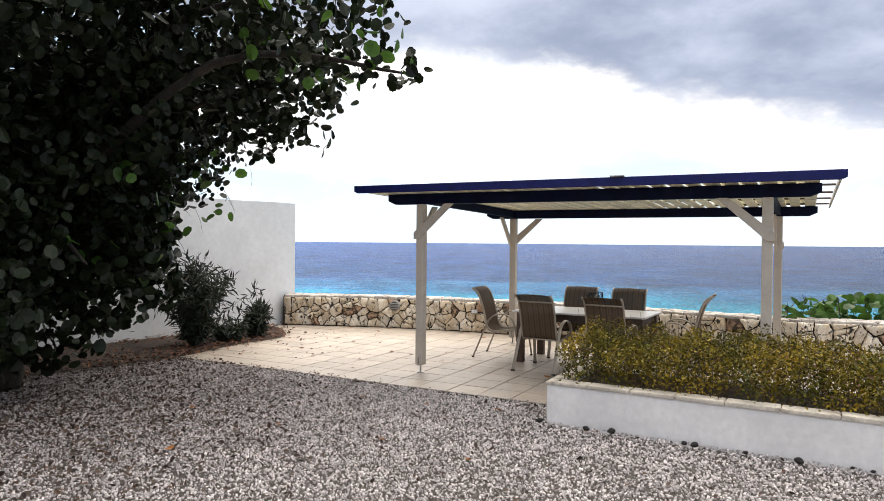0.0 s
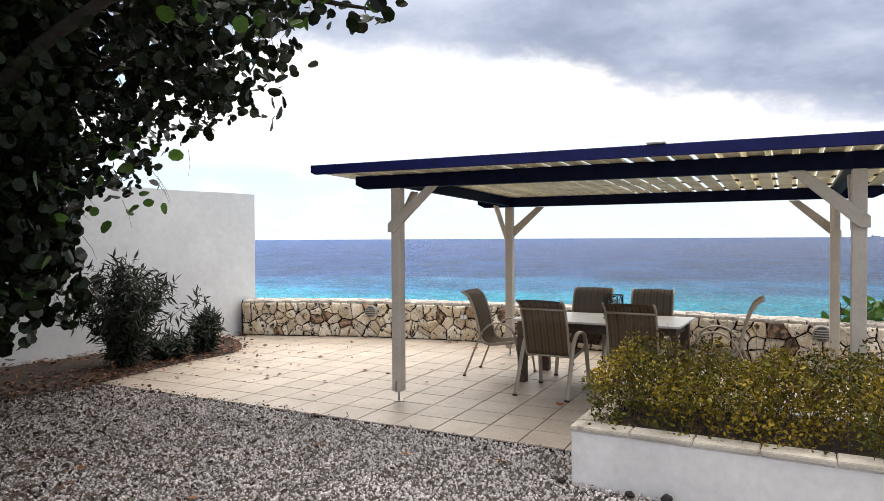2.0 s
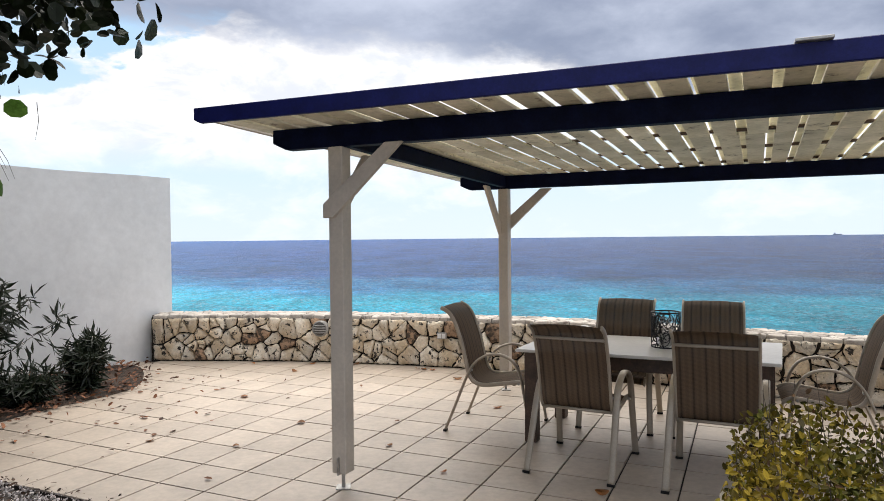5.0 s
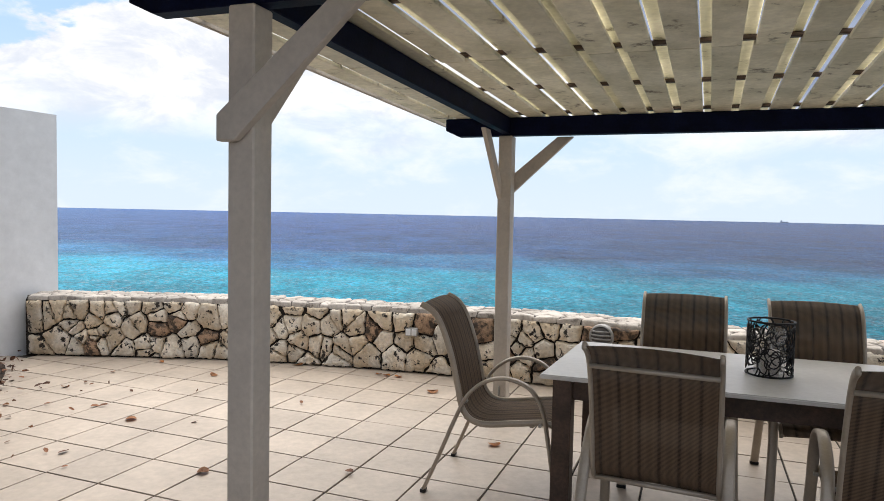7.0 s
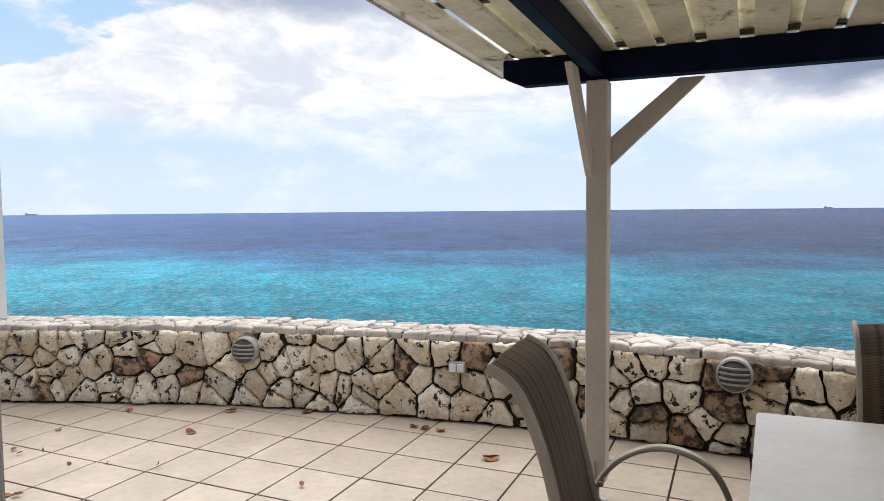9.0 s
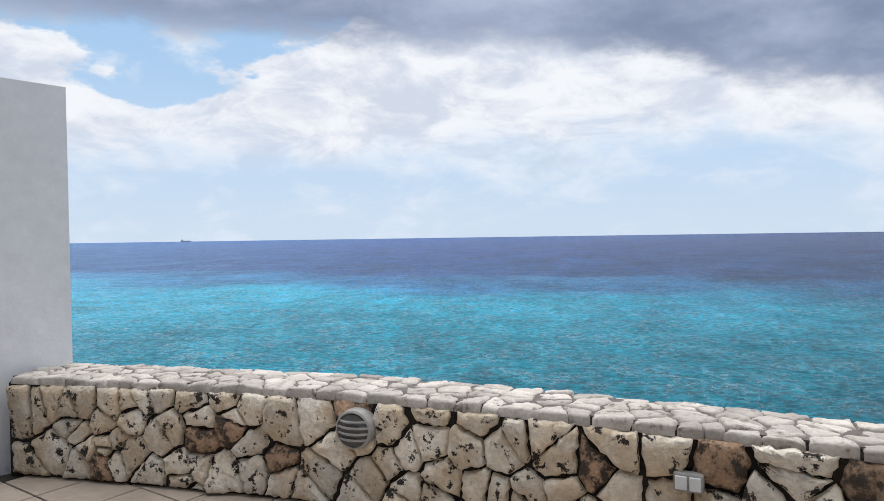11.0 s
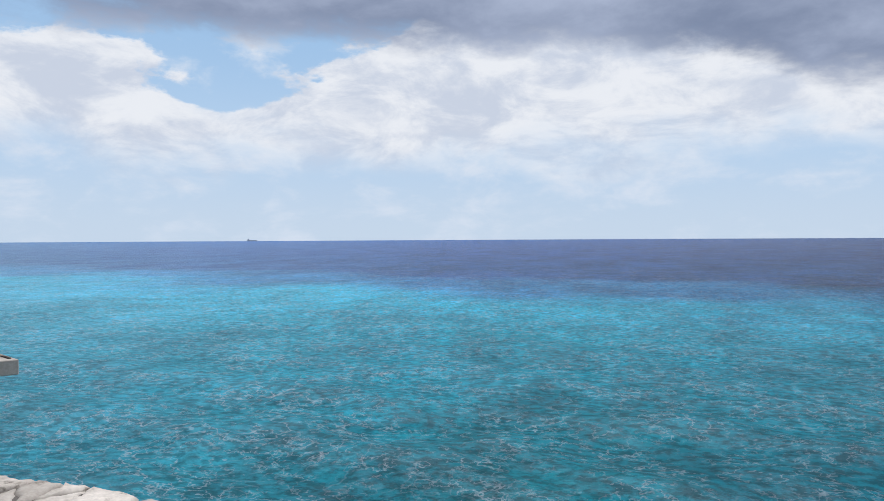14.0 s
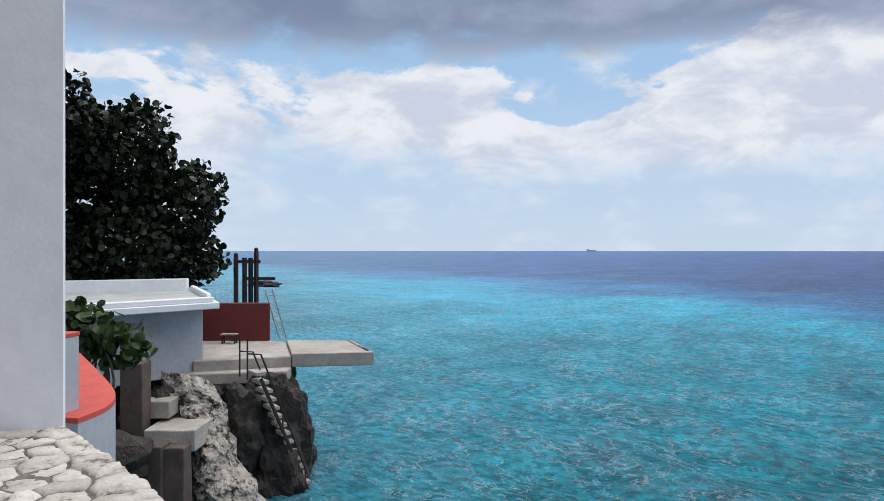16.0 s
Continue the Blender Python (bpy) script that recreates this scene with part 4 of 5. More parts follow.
pl = hedge_places(58000)
s = rng.uniform(0.019, 0.038, (len(pl), 1)) * np.array([[1, 1.0, 1]])
scatter("foliage", pl, OVAL_LEAF, OVAL_TRIS, s, M_HEDGE, rng, hedge, flat=0.3)
pl = hedge_places(3200, 0.03)
s = rng.uniform(0.02, 0.04, (len(pl), 1)) * np.array([[1, 1.0, 1]])
scatter("dry_foliage", pl, OVAL_LEAF, OVAL_TRIS, s, M_HEDGE_DRY, rng, hedge, flat=0.3)
bm = bmesh.new()
for k in range(420):
    a, b = rng.uniform(0.2, PL - 0.3), rng.uniform(0.2, PD - 0.15)
    p = PU * a + PV * b
    top = hedge_top(a, b) + rng.uniform(-0.05, 0.20)
    q = p + Vector((rng.normal(0, 0.06), rng.normal(0, 0.06), PH + top))
    mid = p.lerp(q, 0.5) + Vector((rng.normal(0, 0.03), rng.normal(0, 0.03), PH * 0.5))
    sweep(bm, [p + Vector((0, 0, PH - 0.04)), mid, q], 0.006, 0.006, sides=4, taper=[1, 0.7, 0.3])
tagged(part("twig_tangle", bm, M_BARK, hedge, "bare brown twigs"), kind="stuff")

# ---------------------------------------------------------------- trees and shrubs
def limb(bm, pts, r0, r1):
    line = smooth_line(pts, 5)
    n = len(line)
    sweep(bm, line, 2, 2, side=Vector((0.3, 0.8, 0.1)), sides=9, taper=[r0 + (r1 - r0) * i / (n - 1) for i in range(n)], power=1.0)


tree = thing("sea_grape_tree", pose(-4.6, 7.7, 0), "large dark sea grape tree with round leathery leaves", "tree")
TB = Vector((-4.6, 7.7, 0))
bm = bmesh.new()
limb(bm, [Vector(p) - TB for p in ((-4.6, 7.7, -0.05), (-4.55, 7.75, 0.8), (-4.4, 7.7, 1.7), (-4.1, 7.6, 2.6), (-3.6, 7.5, 3.6))], 0.19, 0.10)
for end, mid in (((-0.15, 7.4, 3.42), (-2.2, 7.4, 3.5)), ((-2.2, 8.8, 3.6), (-3.2, 8.4, 3.0)), ((-3.3, 10.2, 2.8), (-3.9, 9.2, 2.4)),
                 ((-4.4, 5.8, 2.6), (-4.6, 6.6, 2.2)), ((-3.3, 7.0, 1.4), (-3.9, 7.3, 1.8)), ((-1.4, 7.7, 4.4), (-2.9, 7.6, 3.8)), ((-5.8, 8.8, 3.2), (-5.2, 8.3, 2.6)), ((-3.2, 8.4, 1.2), (-3.9, 8.1, 1.5))):
    limb(bm, [Vector((-4.4, 7.7, 1.6)) - TB, Vector(mid) - TB, Vector(end) - TB], 0.085, 0.012)
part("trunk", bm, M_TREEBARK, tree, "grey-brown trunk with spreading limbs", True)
rng = np.random.default_rng(31)
BLOBS = [(-1.15, 7.55, 4.05, 1.05, 1.0, 0.95), (-2.6, 8.3, 4.1, 1.4, 1.5, 1.25), (-3.75, 9.9, 2.95, 1.15, 1.2, 1.15), (-4.2, 8.4, 2.2, 1.35, 1.3, 1.5),
         (-4.6, 6.5, 2.1, 1.45, 1.6, 1.75), (-3.9, 7.2, 4.5, 2.5, 2.3, 1.6), (-3.4, 7.7, 2.9, 0.95, 1.0, 1.3), (-0.30, 7.4, 3.47, 0.44, 0.4, 0.33), (-5.6, 8.6, 3.2, 1.4, 1.8, 2.2), (-1.75, 8.95, 3.75, 0.9, 1.1, 1.05), (-2.75, 9.7, 3.8, 1.15, 1.2, 1.15), (-2.35, 9.3, 3.15, 0.8, 0.8, 0.6), (-4.2, 5.6, 4.2, 2.0, 1.4, 1.8), (-4.9, 7.2, 1.2, 1.2, 1.4, 1.1), (-4.3, 6.2, 1.15, 0.9, 1.0, 0.9), (-3.2, 7.9, 1.75, 0.55, 0.6, 0.8), (-3.9, 8.9, 3.4, 1.2, 1.2, 1.2), (-3.45, 7.7, 1.15, 0.55, 0.6, 0.65), (-3.3, 8.5, 1.2, 0.45, 0.5, 0.5)]
pl = in_blobs(rng, BLOBS, 24000) - np.array(TB)
low_pl = in_blobs(rng, [(-4.6, 6.5, 2.1, 1.4, 1.5, 1.7), (-4.9, 7.2, 1.2, 1.2, 1.4, 1.1), (-4.2, 6.3, 1.15, 1.0, 1.0, 0.95), (-3.2, 7.9, 1.8, 0.55, 0.6, 0.8), (-4.2, 8.4, 2.2, 1.3, 1.3, 1.4), (-3.4, 7.7, 2.9, 0.95, 1.0, 1.3), (-3.45, 7.7, 1.15, 0.6, 0.6, 0.65), (-3.3, 8.5, 1.2, 0.45, 0.5, 0.5), (-4.0, 7.4, 0.75, 0.8, 0.8, 0.6)], 12500, 0.7) - np.array(TB)
pl = np.concatenate([pl, low_pl])
s = rng.uniform(0.034, 0.074, (len(pl), 1)) * np.array([[1, 1.05, 1]])
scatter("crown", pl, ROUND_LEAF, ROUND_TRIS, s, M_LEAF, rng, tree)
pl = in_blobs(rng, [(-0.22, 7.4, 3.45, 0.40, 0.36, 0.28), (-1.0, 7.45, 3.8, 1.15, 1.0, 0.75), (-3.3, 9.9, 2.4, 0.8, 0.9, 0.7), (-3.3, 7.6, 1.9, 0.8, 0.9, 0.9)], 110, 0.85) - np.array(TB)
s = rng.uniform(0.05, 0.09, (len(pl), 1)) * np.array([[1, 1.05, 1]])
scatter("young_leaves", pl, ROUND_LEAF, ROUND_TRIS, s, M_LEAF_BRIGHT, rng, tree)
bm = bmesh.new()
for k in range(260):
    p = Vector(in_blobs(rng, BLOBS[:5] + BLOBS[6:7], 12, 0.9)[rng.integers(4)]) - TB
    q = p + Vector((rng.normal(0, 0.12), rng.normal(0, 0.12), -rng.uniform(0.12, 0.4)))
    sweep(bm, [p, p.lerp(q, 0.5) + Vector((0.02, 0, 0)), q], 0.006, 0.006, sides=4, taper=[1, 0.8, 0.4])
tagged(part("twig_tangle", bm, M_TREEBARK, tree, "thin hanging twigs"), kind="stuff")


def shrub(name, x, y, height, spread, stems, seed, label):
    t = thing(name, pose(x, y, 0), label, "shrub")
    g = np.random.default_rng(seed)
    bm = bmesh.new()
    pts = []
    for k in range(stems):
        a, lean = g.random() * 6.28, abs(g.normal(0.5, 0.28)) * spread
        h = height * g.uniform(0.55, 1.0)
        d = Vector((math.cos(a) * lean, math.sin(a) * lean, 0))
        line = smooth_line([d * 0.08, d * 0.35 + Vector((0, 0, h * 0.5)), d + Vector((0, 0, h))], 7)
        sweep(bm, line, 0.012, 0.012, sides=5, taper=[1 - 0.8 * i / (len(line) - 1) for i in range(len(line))])
        for i, p in enumerate(line[3:]):
            for _ in range(9):
                pts.append((*(p + Vector(g.normal(0, 0.035, 3))),))
    part("stem_cluster", bm, M_BARK, t)
    pts = np.array(pts)
    s = g.uniform(0.10, 0.19, (len(pts), 1)) * np.array([[1, 1, 1]])
    scatter("foliage", pts, LANCE_LEAF, LANCE_TRIS, s, M_OLEANDER, g, t, flat=0.0)
    return t


shrub("oleander_shrub", -3.56, 10.61, 1.36, 0.80, 46, 3, "dark green oleander shrub with narrow leaves by the white wall")
shrub("oleander_shrub", -2.91, 11.67, 0.58, 0.26, 16, 4, "small sparse oleander shrub in the bed by the wall")
shrub("oleander_shrub", -3.2, 11.15, 0.32, 0.45, 10, 6, "low straggling oleander shrub in the bed by the wall")

vine = thing("sea_grape_hedge", pose(6.2, 9.9, -0.05), "bright green sea grape bush growing beyond the stone wall", "shrub")
bm = bmesh.new()
for k in range(14):
    x = -1.1 + k * 0.2
    limb(bm, [Vector((x, 0.35, -0.2)), Vector((x + 0.05, 0.3, 0.4)), Vector((x + rng.normal(0, 0.1), 0.25, 0.85 + 0.15 * rng.random()))], 0.012, 0.004)
part("stem_cluster", bm, M_BARK, vine)
pl = np.concatenate([rng.uniform((-1.05, 0.0, 0.45), (1.8, 0.6, 0.95), (300, 3))])
pl[:, 2] -= np.clip(-pl[:, 0] - 0.2, 0, 1) * 0.20
s = rng.uniform(0.045, 0.095, (len(pl), 1)) * np.array([[1, 1, 1]])
scatter("foliage", pl, ROUND_LEAF, ROUND_TRIS, s, M_LEAF_BRIGHT, rng, vine)

# ---------------------------------------------------------------- neighbouring shore
before = set(bpy.data.objects)


def slab_xy(name, outline, z0, z1, material, label, category, kind="", bevel=0.03):
    bm = bmesh.new()
    prism(bm, outline, z0, z1)
    if bevel:
        bmesh.ops.bevel(bm, geom=list(bm.edges), offset=bevel, segments=1, affect="EDGES")
    return tagged(part(name, bm, material), label, category, kind=kind)


PZ = -1.74
house = thing("shore_house", pose(-19.5, 20.5, PZ), "low grey-white shore house with flat rimmed roof", "house")
HB = Vector((-19.5, 20.5, PZ))


def hpart(name, outline, z0, z1, material, label=""):
    bm = bmesh.new()
    prism(bm, [(x - HB.x, y - HB.y) for x, y in outline], z0 - HB.z, z1 - HB.z)
    bmesh.ops.bevel(bm, geom=list(bm.edges), offset=0.02, segments=1, affect="EDGES")
    return part(name, bm, material, house, label)


hpart("wall", [(-17.36, 22.94), (-21.6, 24.9), (-23.5, 19.0), (-17.55, 17.0)], PZ - 0.4, -0.30, M_HOUSE)
hpart("eave", [(-16.62, 23.0), (-21.4, 25.2), (-23.9, 18.6), (-16.95, 16.6)], -0.298, -0.12, M_WHITE, "white concrete eave slab")
hpart("roof", [(-16.95, 22.75), (-21.2, 24.7), (-23.5, 19.0), (-17.25, 17.1)], -0.118, -0.05, M_ROOFW, "grey coated flat roof")
hpart("rim", [(-16.72, 22.9), (-16.92, 22.95), (-17.2, 16.9), (-17.0, 16.8)], -0.118, 0.02, M_WHITE, "white roof rim")
hpart("rim", [(-16.92, 22.80), (-17.0, 22.98), (-21.4, 25.0), (-21.3, 24.8)], -0.118, 0.10, M_WHITE, "white roof rim")
hpart("rim", [(-21.2, 24.6), (-21.4, 24.8), (-23.9, 18.8), (-23.6, 18.8)], -0.118, 0.34, M_WHITE, "white roof rim")

slab_xy("platform", [(-17.3, 22.6), (-15.98, 24.89), (-18.5, 26.6), (-19.17, 26.45), (-21.2, 25.2)], PZ - 0.35, PZ, M_CONCRETE, "pale concrete bathing platform on the rocks", "platform")
slab_xy("platform_step", [(-17.2, 22.3), (-15.5, 24.3), (-15.9, 24.85), (-17.4, 22.65)], PZ - 0.62, PZ - 0.30, M_CONCRETE, "pale concrete ledge below the platform", "ledge")
jet = thing("jetty", pose(-16.4, 26.3, PZ), "pale concrete jetty slab cantilevered over the sea", "jetty")
bm = bmesh.new()
JB = Vector((-16.4, 26.3, PZ))
prism(bm, [(x - JB.x, y - JB.y) for x, y in [(-15.97, 24.91), (-14.40, 26.67), (-16.70, 27.93), (-18.48, 26.62)]], -0.33, 0.06)
bmesh.ops.bevel(bm, geom=list(bm.edges), offset=0.02, segments=1, affect="EDGES")
part("deck", bm, M_CONCRETE, jet)
bm = bmesh.new()
for i in range(14):
    p = Vector((-14.75, 26.72, 0)).lerp(Vector((-16.62, 27.72, 0)), i / 13) - Vector((JB.x, JB.y, 0))
    add_box(bm, Matrix.Translation((p.x, p.y, 0.075)) @ pose(0, 0, 0, 0, 0, 62), (0.07, 0.16, 0.03))
part("grip_strip", bm, M_ROCK, jet, "rough dark grip strip")
slab_xy("red_wall", [(-20.9, 24.9), (-19.1, 26.4), (-19.2, 26.5), (-21.0, 25.0)], PZ, -0.47, M_RED, "dark red painted garden wall", "wall")
stool = thing("stool", pose(-19.6, 25.2, PZ), "small weathered wooden stool on the platform", "stool")
box("seat", pose(0, 0, 0.30, 0, 0, 40), (0.50, 0.28, 0.04), M_CONCRETE, stool)
for sx in (-0.2, 0.2):
    for sy in (-0.1, 0.1):
        box("leg", pose(0, 0, 0, 0, 0, 40) @ pose(sx, sy, 0.14), (0.045, 0.045, 0.28), M_TIMBER, stool)
# stair down to the water
ST, SB = Vector((-15.05, 23.1, PZ - 0.12)), Vector((-14.75, 24.38, SEA_Z - 0.1))
stair = thing("sea_stair", Matrix.Translation(ST), "steep concrete stair with steel handrails down to the sea", "stair")
run = (SB - ST)
crossw = Vector((run.y, -run.x, 0)).normalized()
for i in range(14):
    p = run * (i / 13.5)
    bm = bmesh.new()
    add_box(bm, Matrix.Translation(p) @ Matrix.Rotation(math.atan2(run.y, run.x), 4, "Z"), (0.25, 0.56, 0.09), 0.01)
    part("step", bm, M_CONCRETE, stair)
for side in (-0.27, 0.27):
    bm = bmesh.new()
    o = crossw * side
    sweep(bm, [o + Vector((0, 0, -0.12)), o + run * 0.5 + Vector((0, 0, -0.12)), o + run + Vector((0, 0, -0.12))], 0.05, 0.10, side=crossw, sides=6)
    part("stringer", bm, M_TIMBER, stair)
    bm = bmesh.new()
    back = -Vector((run.x, run.y, 0)).normalized() * 0.35
    line = [o + back + Vector((0, 0, 0.55)), o + Vector((0, 0, 0.50)), o + run * 0.5 + Vector((0, 0, 0.42)), o + run * 0.98 + Vector((0, 0, 0.25))]
    sweep(bm, line, 0.045, 0.045, side=crossw, sides=7)
    for q, h in ((back, 0.95), (run * 0.45, 0.45), (run * 0.93, 0.3)):
        sweep(bm, [o + q + Vector((0, 0, -0.1)), o + q + Vector((0, 0, h * 0.5)), o + q + Vector((0, 0, h))], 0.04, 0.04, side=crossw, sides=6)
    part("handrail", bm, M_TIMBER, stair, "dark steel handrail")

# rock under the neighbour's platform
def rock(name, cx, cy, z0, z1, rx, ry, seed, material, label, amp=0.35):
    bm = bmesh.new()
    bmesh.ops.create_icosphere(bm, subdivisions=5, radius=1.0)
    for v in bm.verts:
        d = v.co.normalized()
        k = 1 + amp * noise.fractal(d * 1.7 + Vector((seed, 0, 0)), 1.0, 2.0, 6) + 0.05 * noise.noise(d * 14 + Vector((seed, 3, 0)))
        zz = (z0 + z1) / 2 + d.z * k * (z1 - z0) / 2
        sq = (abs(d.x) ** 3 + abs(d.y) ** 3) ** (1 / 3) or 1
        v.co = Vector((cx + d.x * k * rx, cy + d.y * k * ry, min(zz, z1 + 0.1)))
    return tagged(part(name, bm, material, smooth=False), label, "rock")


# dark rock, coloured near black to carry the shade of the recess
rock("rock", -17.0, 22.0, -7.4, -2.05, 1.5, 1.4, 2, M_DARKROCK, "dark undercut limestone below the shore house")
rock("rock", -16.6, 23.6, -7.2, -2.15, 1.9, 1.7, 5, M_DARKROCK, "dark rock under the bathing platform, recess shade in its colour")
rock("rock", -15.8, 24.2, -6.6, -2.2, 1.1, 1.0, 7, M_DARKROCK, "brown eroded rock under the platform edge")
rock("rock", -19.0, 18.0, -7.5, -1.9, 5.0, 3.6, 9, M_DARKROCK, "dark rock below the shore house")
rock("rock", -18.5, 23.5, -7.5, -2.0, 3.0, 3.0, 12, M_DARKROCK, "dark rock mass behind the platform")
rock("islet", -97.3, 81.3, -5.6, -4.0, 4.0, 1.6, 14, M_DARKROCK, "low dark rock islet in the sea", 0.6)
# round-ended white parapet with a red top, next door
parapet = thing("parapet", pose(-6.28, 15.53, 0), "white parapet with coral red painted top next door", "parapet")
PB = Vector((-6.2, 15.6, 0))
arc_out = [(p.x, p.y) for p in smooth_line([(-5.33, 15.03, 0), (-5.52, 15.30, 0), (-5.80, 15.50, 0), (-6.26, 15.68, 0), (-7.2, 15.95, 0), (-8.49, 16.30, 0)], 3)] + [(-8.7, 15.6), (-6.0, 14.7)]
for z0, z1, m_, lab in ((-4.0, 0.06, M_HOUSE, "white rendered parapet body"), (0.062, 0.10, M_CORAL, "coral red painted top")):
    bm = bmesh.new()
    prism(bm, [(x - PB.x, y - PB.y) for x, y in arc_out], z0, z1)
    part("body" if m_ is M_HOUSE else "top", bm, m_, parapet, lab)
pillar = thing("pillar", pose(-5.77, 14.84, 0), "white rendered pillar with red top beside the wall", "pillar")
box("body", pose(0, 0, -1.65, 0, 0, 30), (0.36, 0.36, 4.60), M_HOUSE, pillar)
box("top", pose(0, 0, 0.665, 0, 0, 30), (0.37, 0.37, 0.03), M_CORAL, pillar, "coral red painted top")

# timber screen and ladder
screen = thing("timber_screen", pose(-22.4, 27.9, -1.7), "dark weathered timber screen posts by the sea", "screen")
for i, (dx, dy, h) in enumerate(((-0.45, -0.35, 2.75), (-0.18, -0.15, 2.7), (0.0, 0.0, 2.7), (0.16, 0.14, 2.95))):
    box("post", pose(dx, dy, h / 2), (0.13, 0.13, h), M_TIMBER, screen)
box("rail", pose(-0.1, -0.08, 2.55, 0, 0, 40), (1.0, 0.08, 0.12), M_TIMBER, screen)
box("rail", pose(0.3, 0.25, 1.9, 0, 0, 40), (1.1, 0.08, 0.12), M_TIMBER, screen)
for dx, dy in ((-0.45, -0.35), (0.16, 0.14)):
    bm = bmesh.new()
    bmesh.ops.create_icosphere(bm, subdivisions=2, radius=0.085, matrix=Matrix.Translation((dx, dy, 2.81 if dx < 0 else 3.01)))
    part("post_cap", bm, M_TIMBER, screen)
far_tree = thing("sea_grape_tree", pose(-25.0, 22.5, -1.8), "huge dark rounded sea grape tree behind the shore house", "tree")
FB = Vector((-25.0, 22.5, -1.8))
bm = bmesh.new()
limb(bm, [Vector((0, 0, -0.2)), Vector((0.2, 0.3, 1.5)), Vector((0, 0.8, 3.2)), Vector((0.2, 1.0, 5.5))], 0.35, 0.12)
for e in ((0.6, 4.2, 4.0), (0.4, -2.5, 6.0), (1.5, 1.5, 6.5), (0.8, 4.5, 2.2)):
    limb(bm, [Vector((0.2, 0.3, 1.5)), Vector(e) * 0.5 + Vector((0, 0, 0.6)), Vector(e)], 0.16, 0.03)
part("trunk", bm, M_BARK, far_tree, "brown trunk with spreading limbs", True)
rng = np.random.default_rng(77)
FBL = [(-24.6, 21.5, 5.1, 2.4, 2.6, 2.5), (-24.3, 23.8, 4.7, 2.3, 2.3, 2.3), (-24.0, 25.9, 3.1, 2.0, 2.0, 1.9), (-23.9, 26.2, 1.0, 1.8, 1.6, 1.3), (-24.3, 23.5, 1.4, 2.4, 3.0, 2.2), (-24.8, 21.0, 1.6, 2.2, 2.6, 2.4), (-24.0, 20.2, 5.0, 2.0, 2.4, 2.0)]
pl = in_blobs(rng, FBL, 16000, 0.6) - np.array(FB)
s = rng.uniform(0.08, 0.15, (len(pl), 1)) * np.array([[1, 1.05, 1]])
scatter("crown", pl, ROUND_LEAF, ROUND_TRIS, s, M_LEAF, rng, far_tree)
bush = thing("sea_grape_shrub", pose(-10.7, 17.3, -0.9), "dark green sea grape shrub in front of the shore house", "shrub")
bm = bmesh.new()
for k in range(7):
    limb(bm, [Vector((0, 0, -1.2)), Vector((rng.normal(0, 0.2), rng.normal(0, 0.2), 0.3)), Vector((rng.normal(0, 0.4), rng.normal(0, 0.4), 1.1))], 0.03, 0.008)
part("stem_cluster", bm, M_BARK, bush)
pl = in_blobs(rng, [(-10.8, 17.2, 0.10, 0.62, 0.62, 0.48), (-10.5, 17.6, -0.15, 0.5, 0.5, 0.42), (-11.3, 16.8, 0.15, 0.6, 0.6, 0.5)], 620, 0.6) - np.array((-10.7, 17.3, -0.9))
s = rng.uniform(0.06, 0.10, (len(pl), 1)) * np.array([[1, 1.05, 1]])
scatter("foliage", pl, ROUND_LEAF, ROUND_TRIS, s, M_BUSH, rng, bush)

for ob in [o for o in bpy.data.objects if o not in before and o.parent is None]:
    ob.location += Vector((0.45, -0.17, -0.01))

# the slope under the shore house: retaining blocks and a pale crusted ridge of rubble
S_AT, S_OUT, S_RIGHT = Vector((0.0, 12.82, 0)), Vector((-0.641, 0.768, 0)), Vector((0.768, 0.641, 0))


def along_shore(right, out, z):
    """A place given along the shore from the terrace's corner: to the right of it, out from it, and its height."""
    return S_AT + S_RIGHT * right + S_OUT * out + Vector((0, 0, z))


def retaining(right, out, top, width, height, depth, material, label):
    bm = bmesh.new()
    add_box(bm, Matrix.Translation(along_shore(right, out + depth / 2, top - height / 2)) @ Matrix.Rotation(math.atan2(S_RIGHT.y, S_RIGHT.x), 4, "Z"), (width, depth, height), 0.03)
    bmesh.ops.subdivide_edges(bm, edges=list(bm.edges), cuts=2, use_grid_fill=True)
    for v in bm.verts:
        v.co += Vector((noise.noise(v.co * 2.1), noise.noise(v.co * 2.1 + Vector((5, 0, 0))), noise.noise(v.co * 2.1 + Vector((0, 5, 0))))) * 0.03
    tagged(part("retaining_block", bm, material), label, "block")


retaining(-7.22, 15.5, -1.36, 0.52, 4.6, 0.5, M_BROWNBLOCK, "weathered brown pier under the shore house")
# the footing's near-black colour holds the recess shade behind the ledges
retaining(-6.6, 16.6, -2.75, 1.6, 3.4, 0.6, M_DARKROCK, "dark footing behind the ledges, recess shade in its colour")
retaining(-6.86, 16.0, -2.36, 0.66, 0.42, 0.9, M_CONCRETE, "weathered concrete ledge on the slope")
retaining(-6.24, 15.3, -2.86, 1.20, 0.5, 1.3, M_CONCRETE, "broad concrete ledge on the slope")
retaining(-6.66, 14.7, -3.06, 1.00, 3.0, 0.5, M_BROWNBLOCK, "brown stained retaining block on the slope")
retaining(-5.98, 14.8, -3.14, 0.52, 3.0, 0.5, M_BROWNBLOCK, "brown stained retaining block on the slope")
bm = bmesh.new()
bmesh.ops.create_grid(bm, x_segments=46, y_segments=90, size=0.5)
r_top, r_low = along_shore(-6.55, 17.2, -1.85), along_shore(-4.75, 15.9, -5.5)
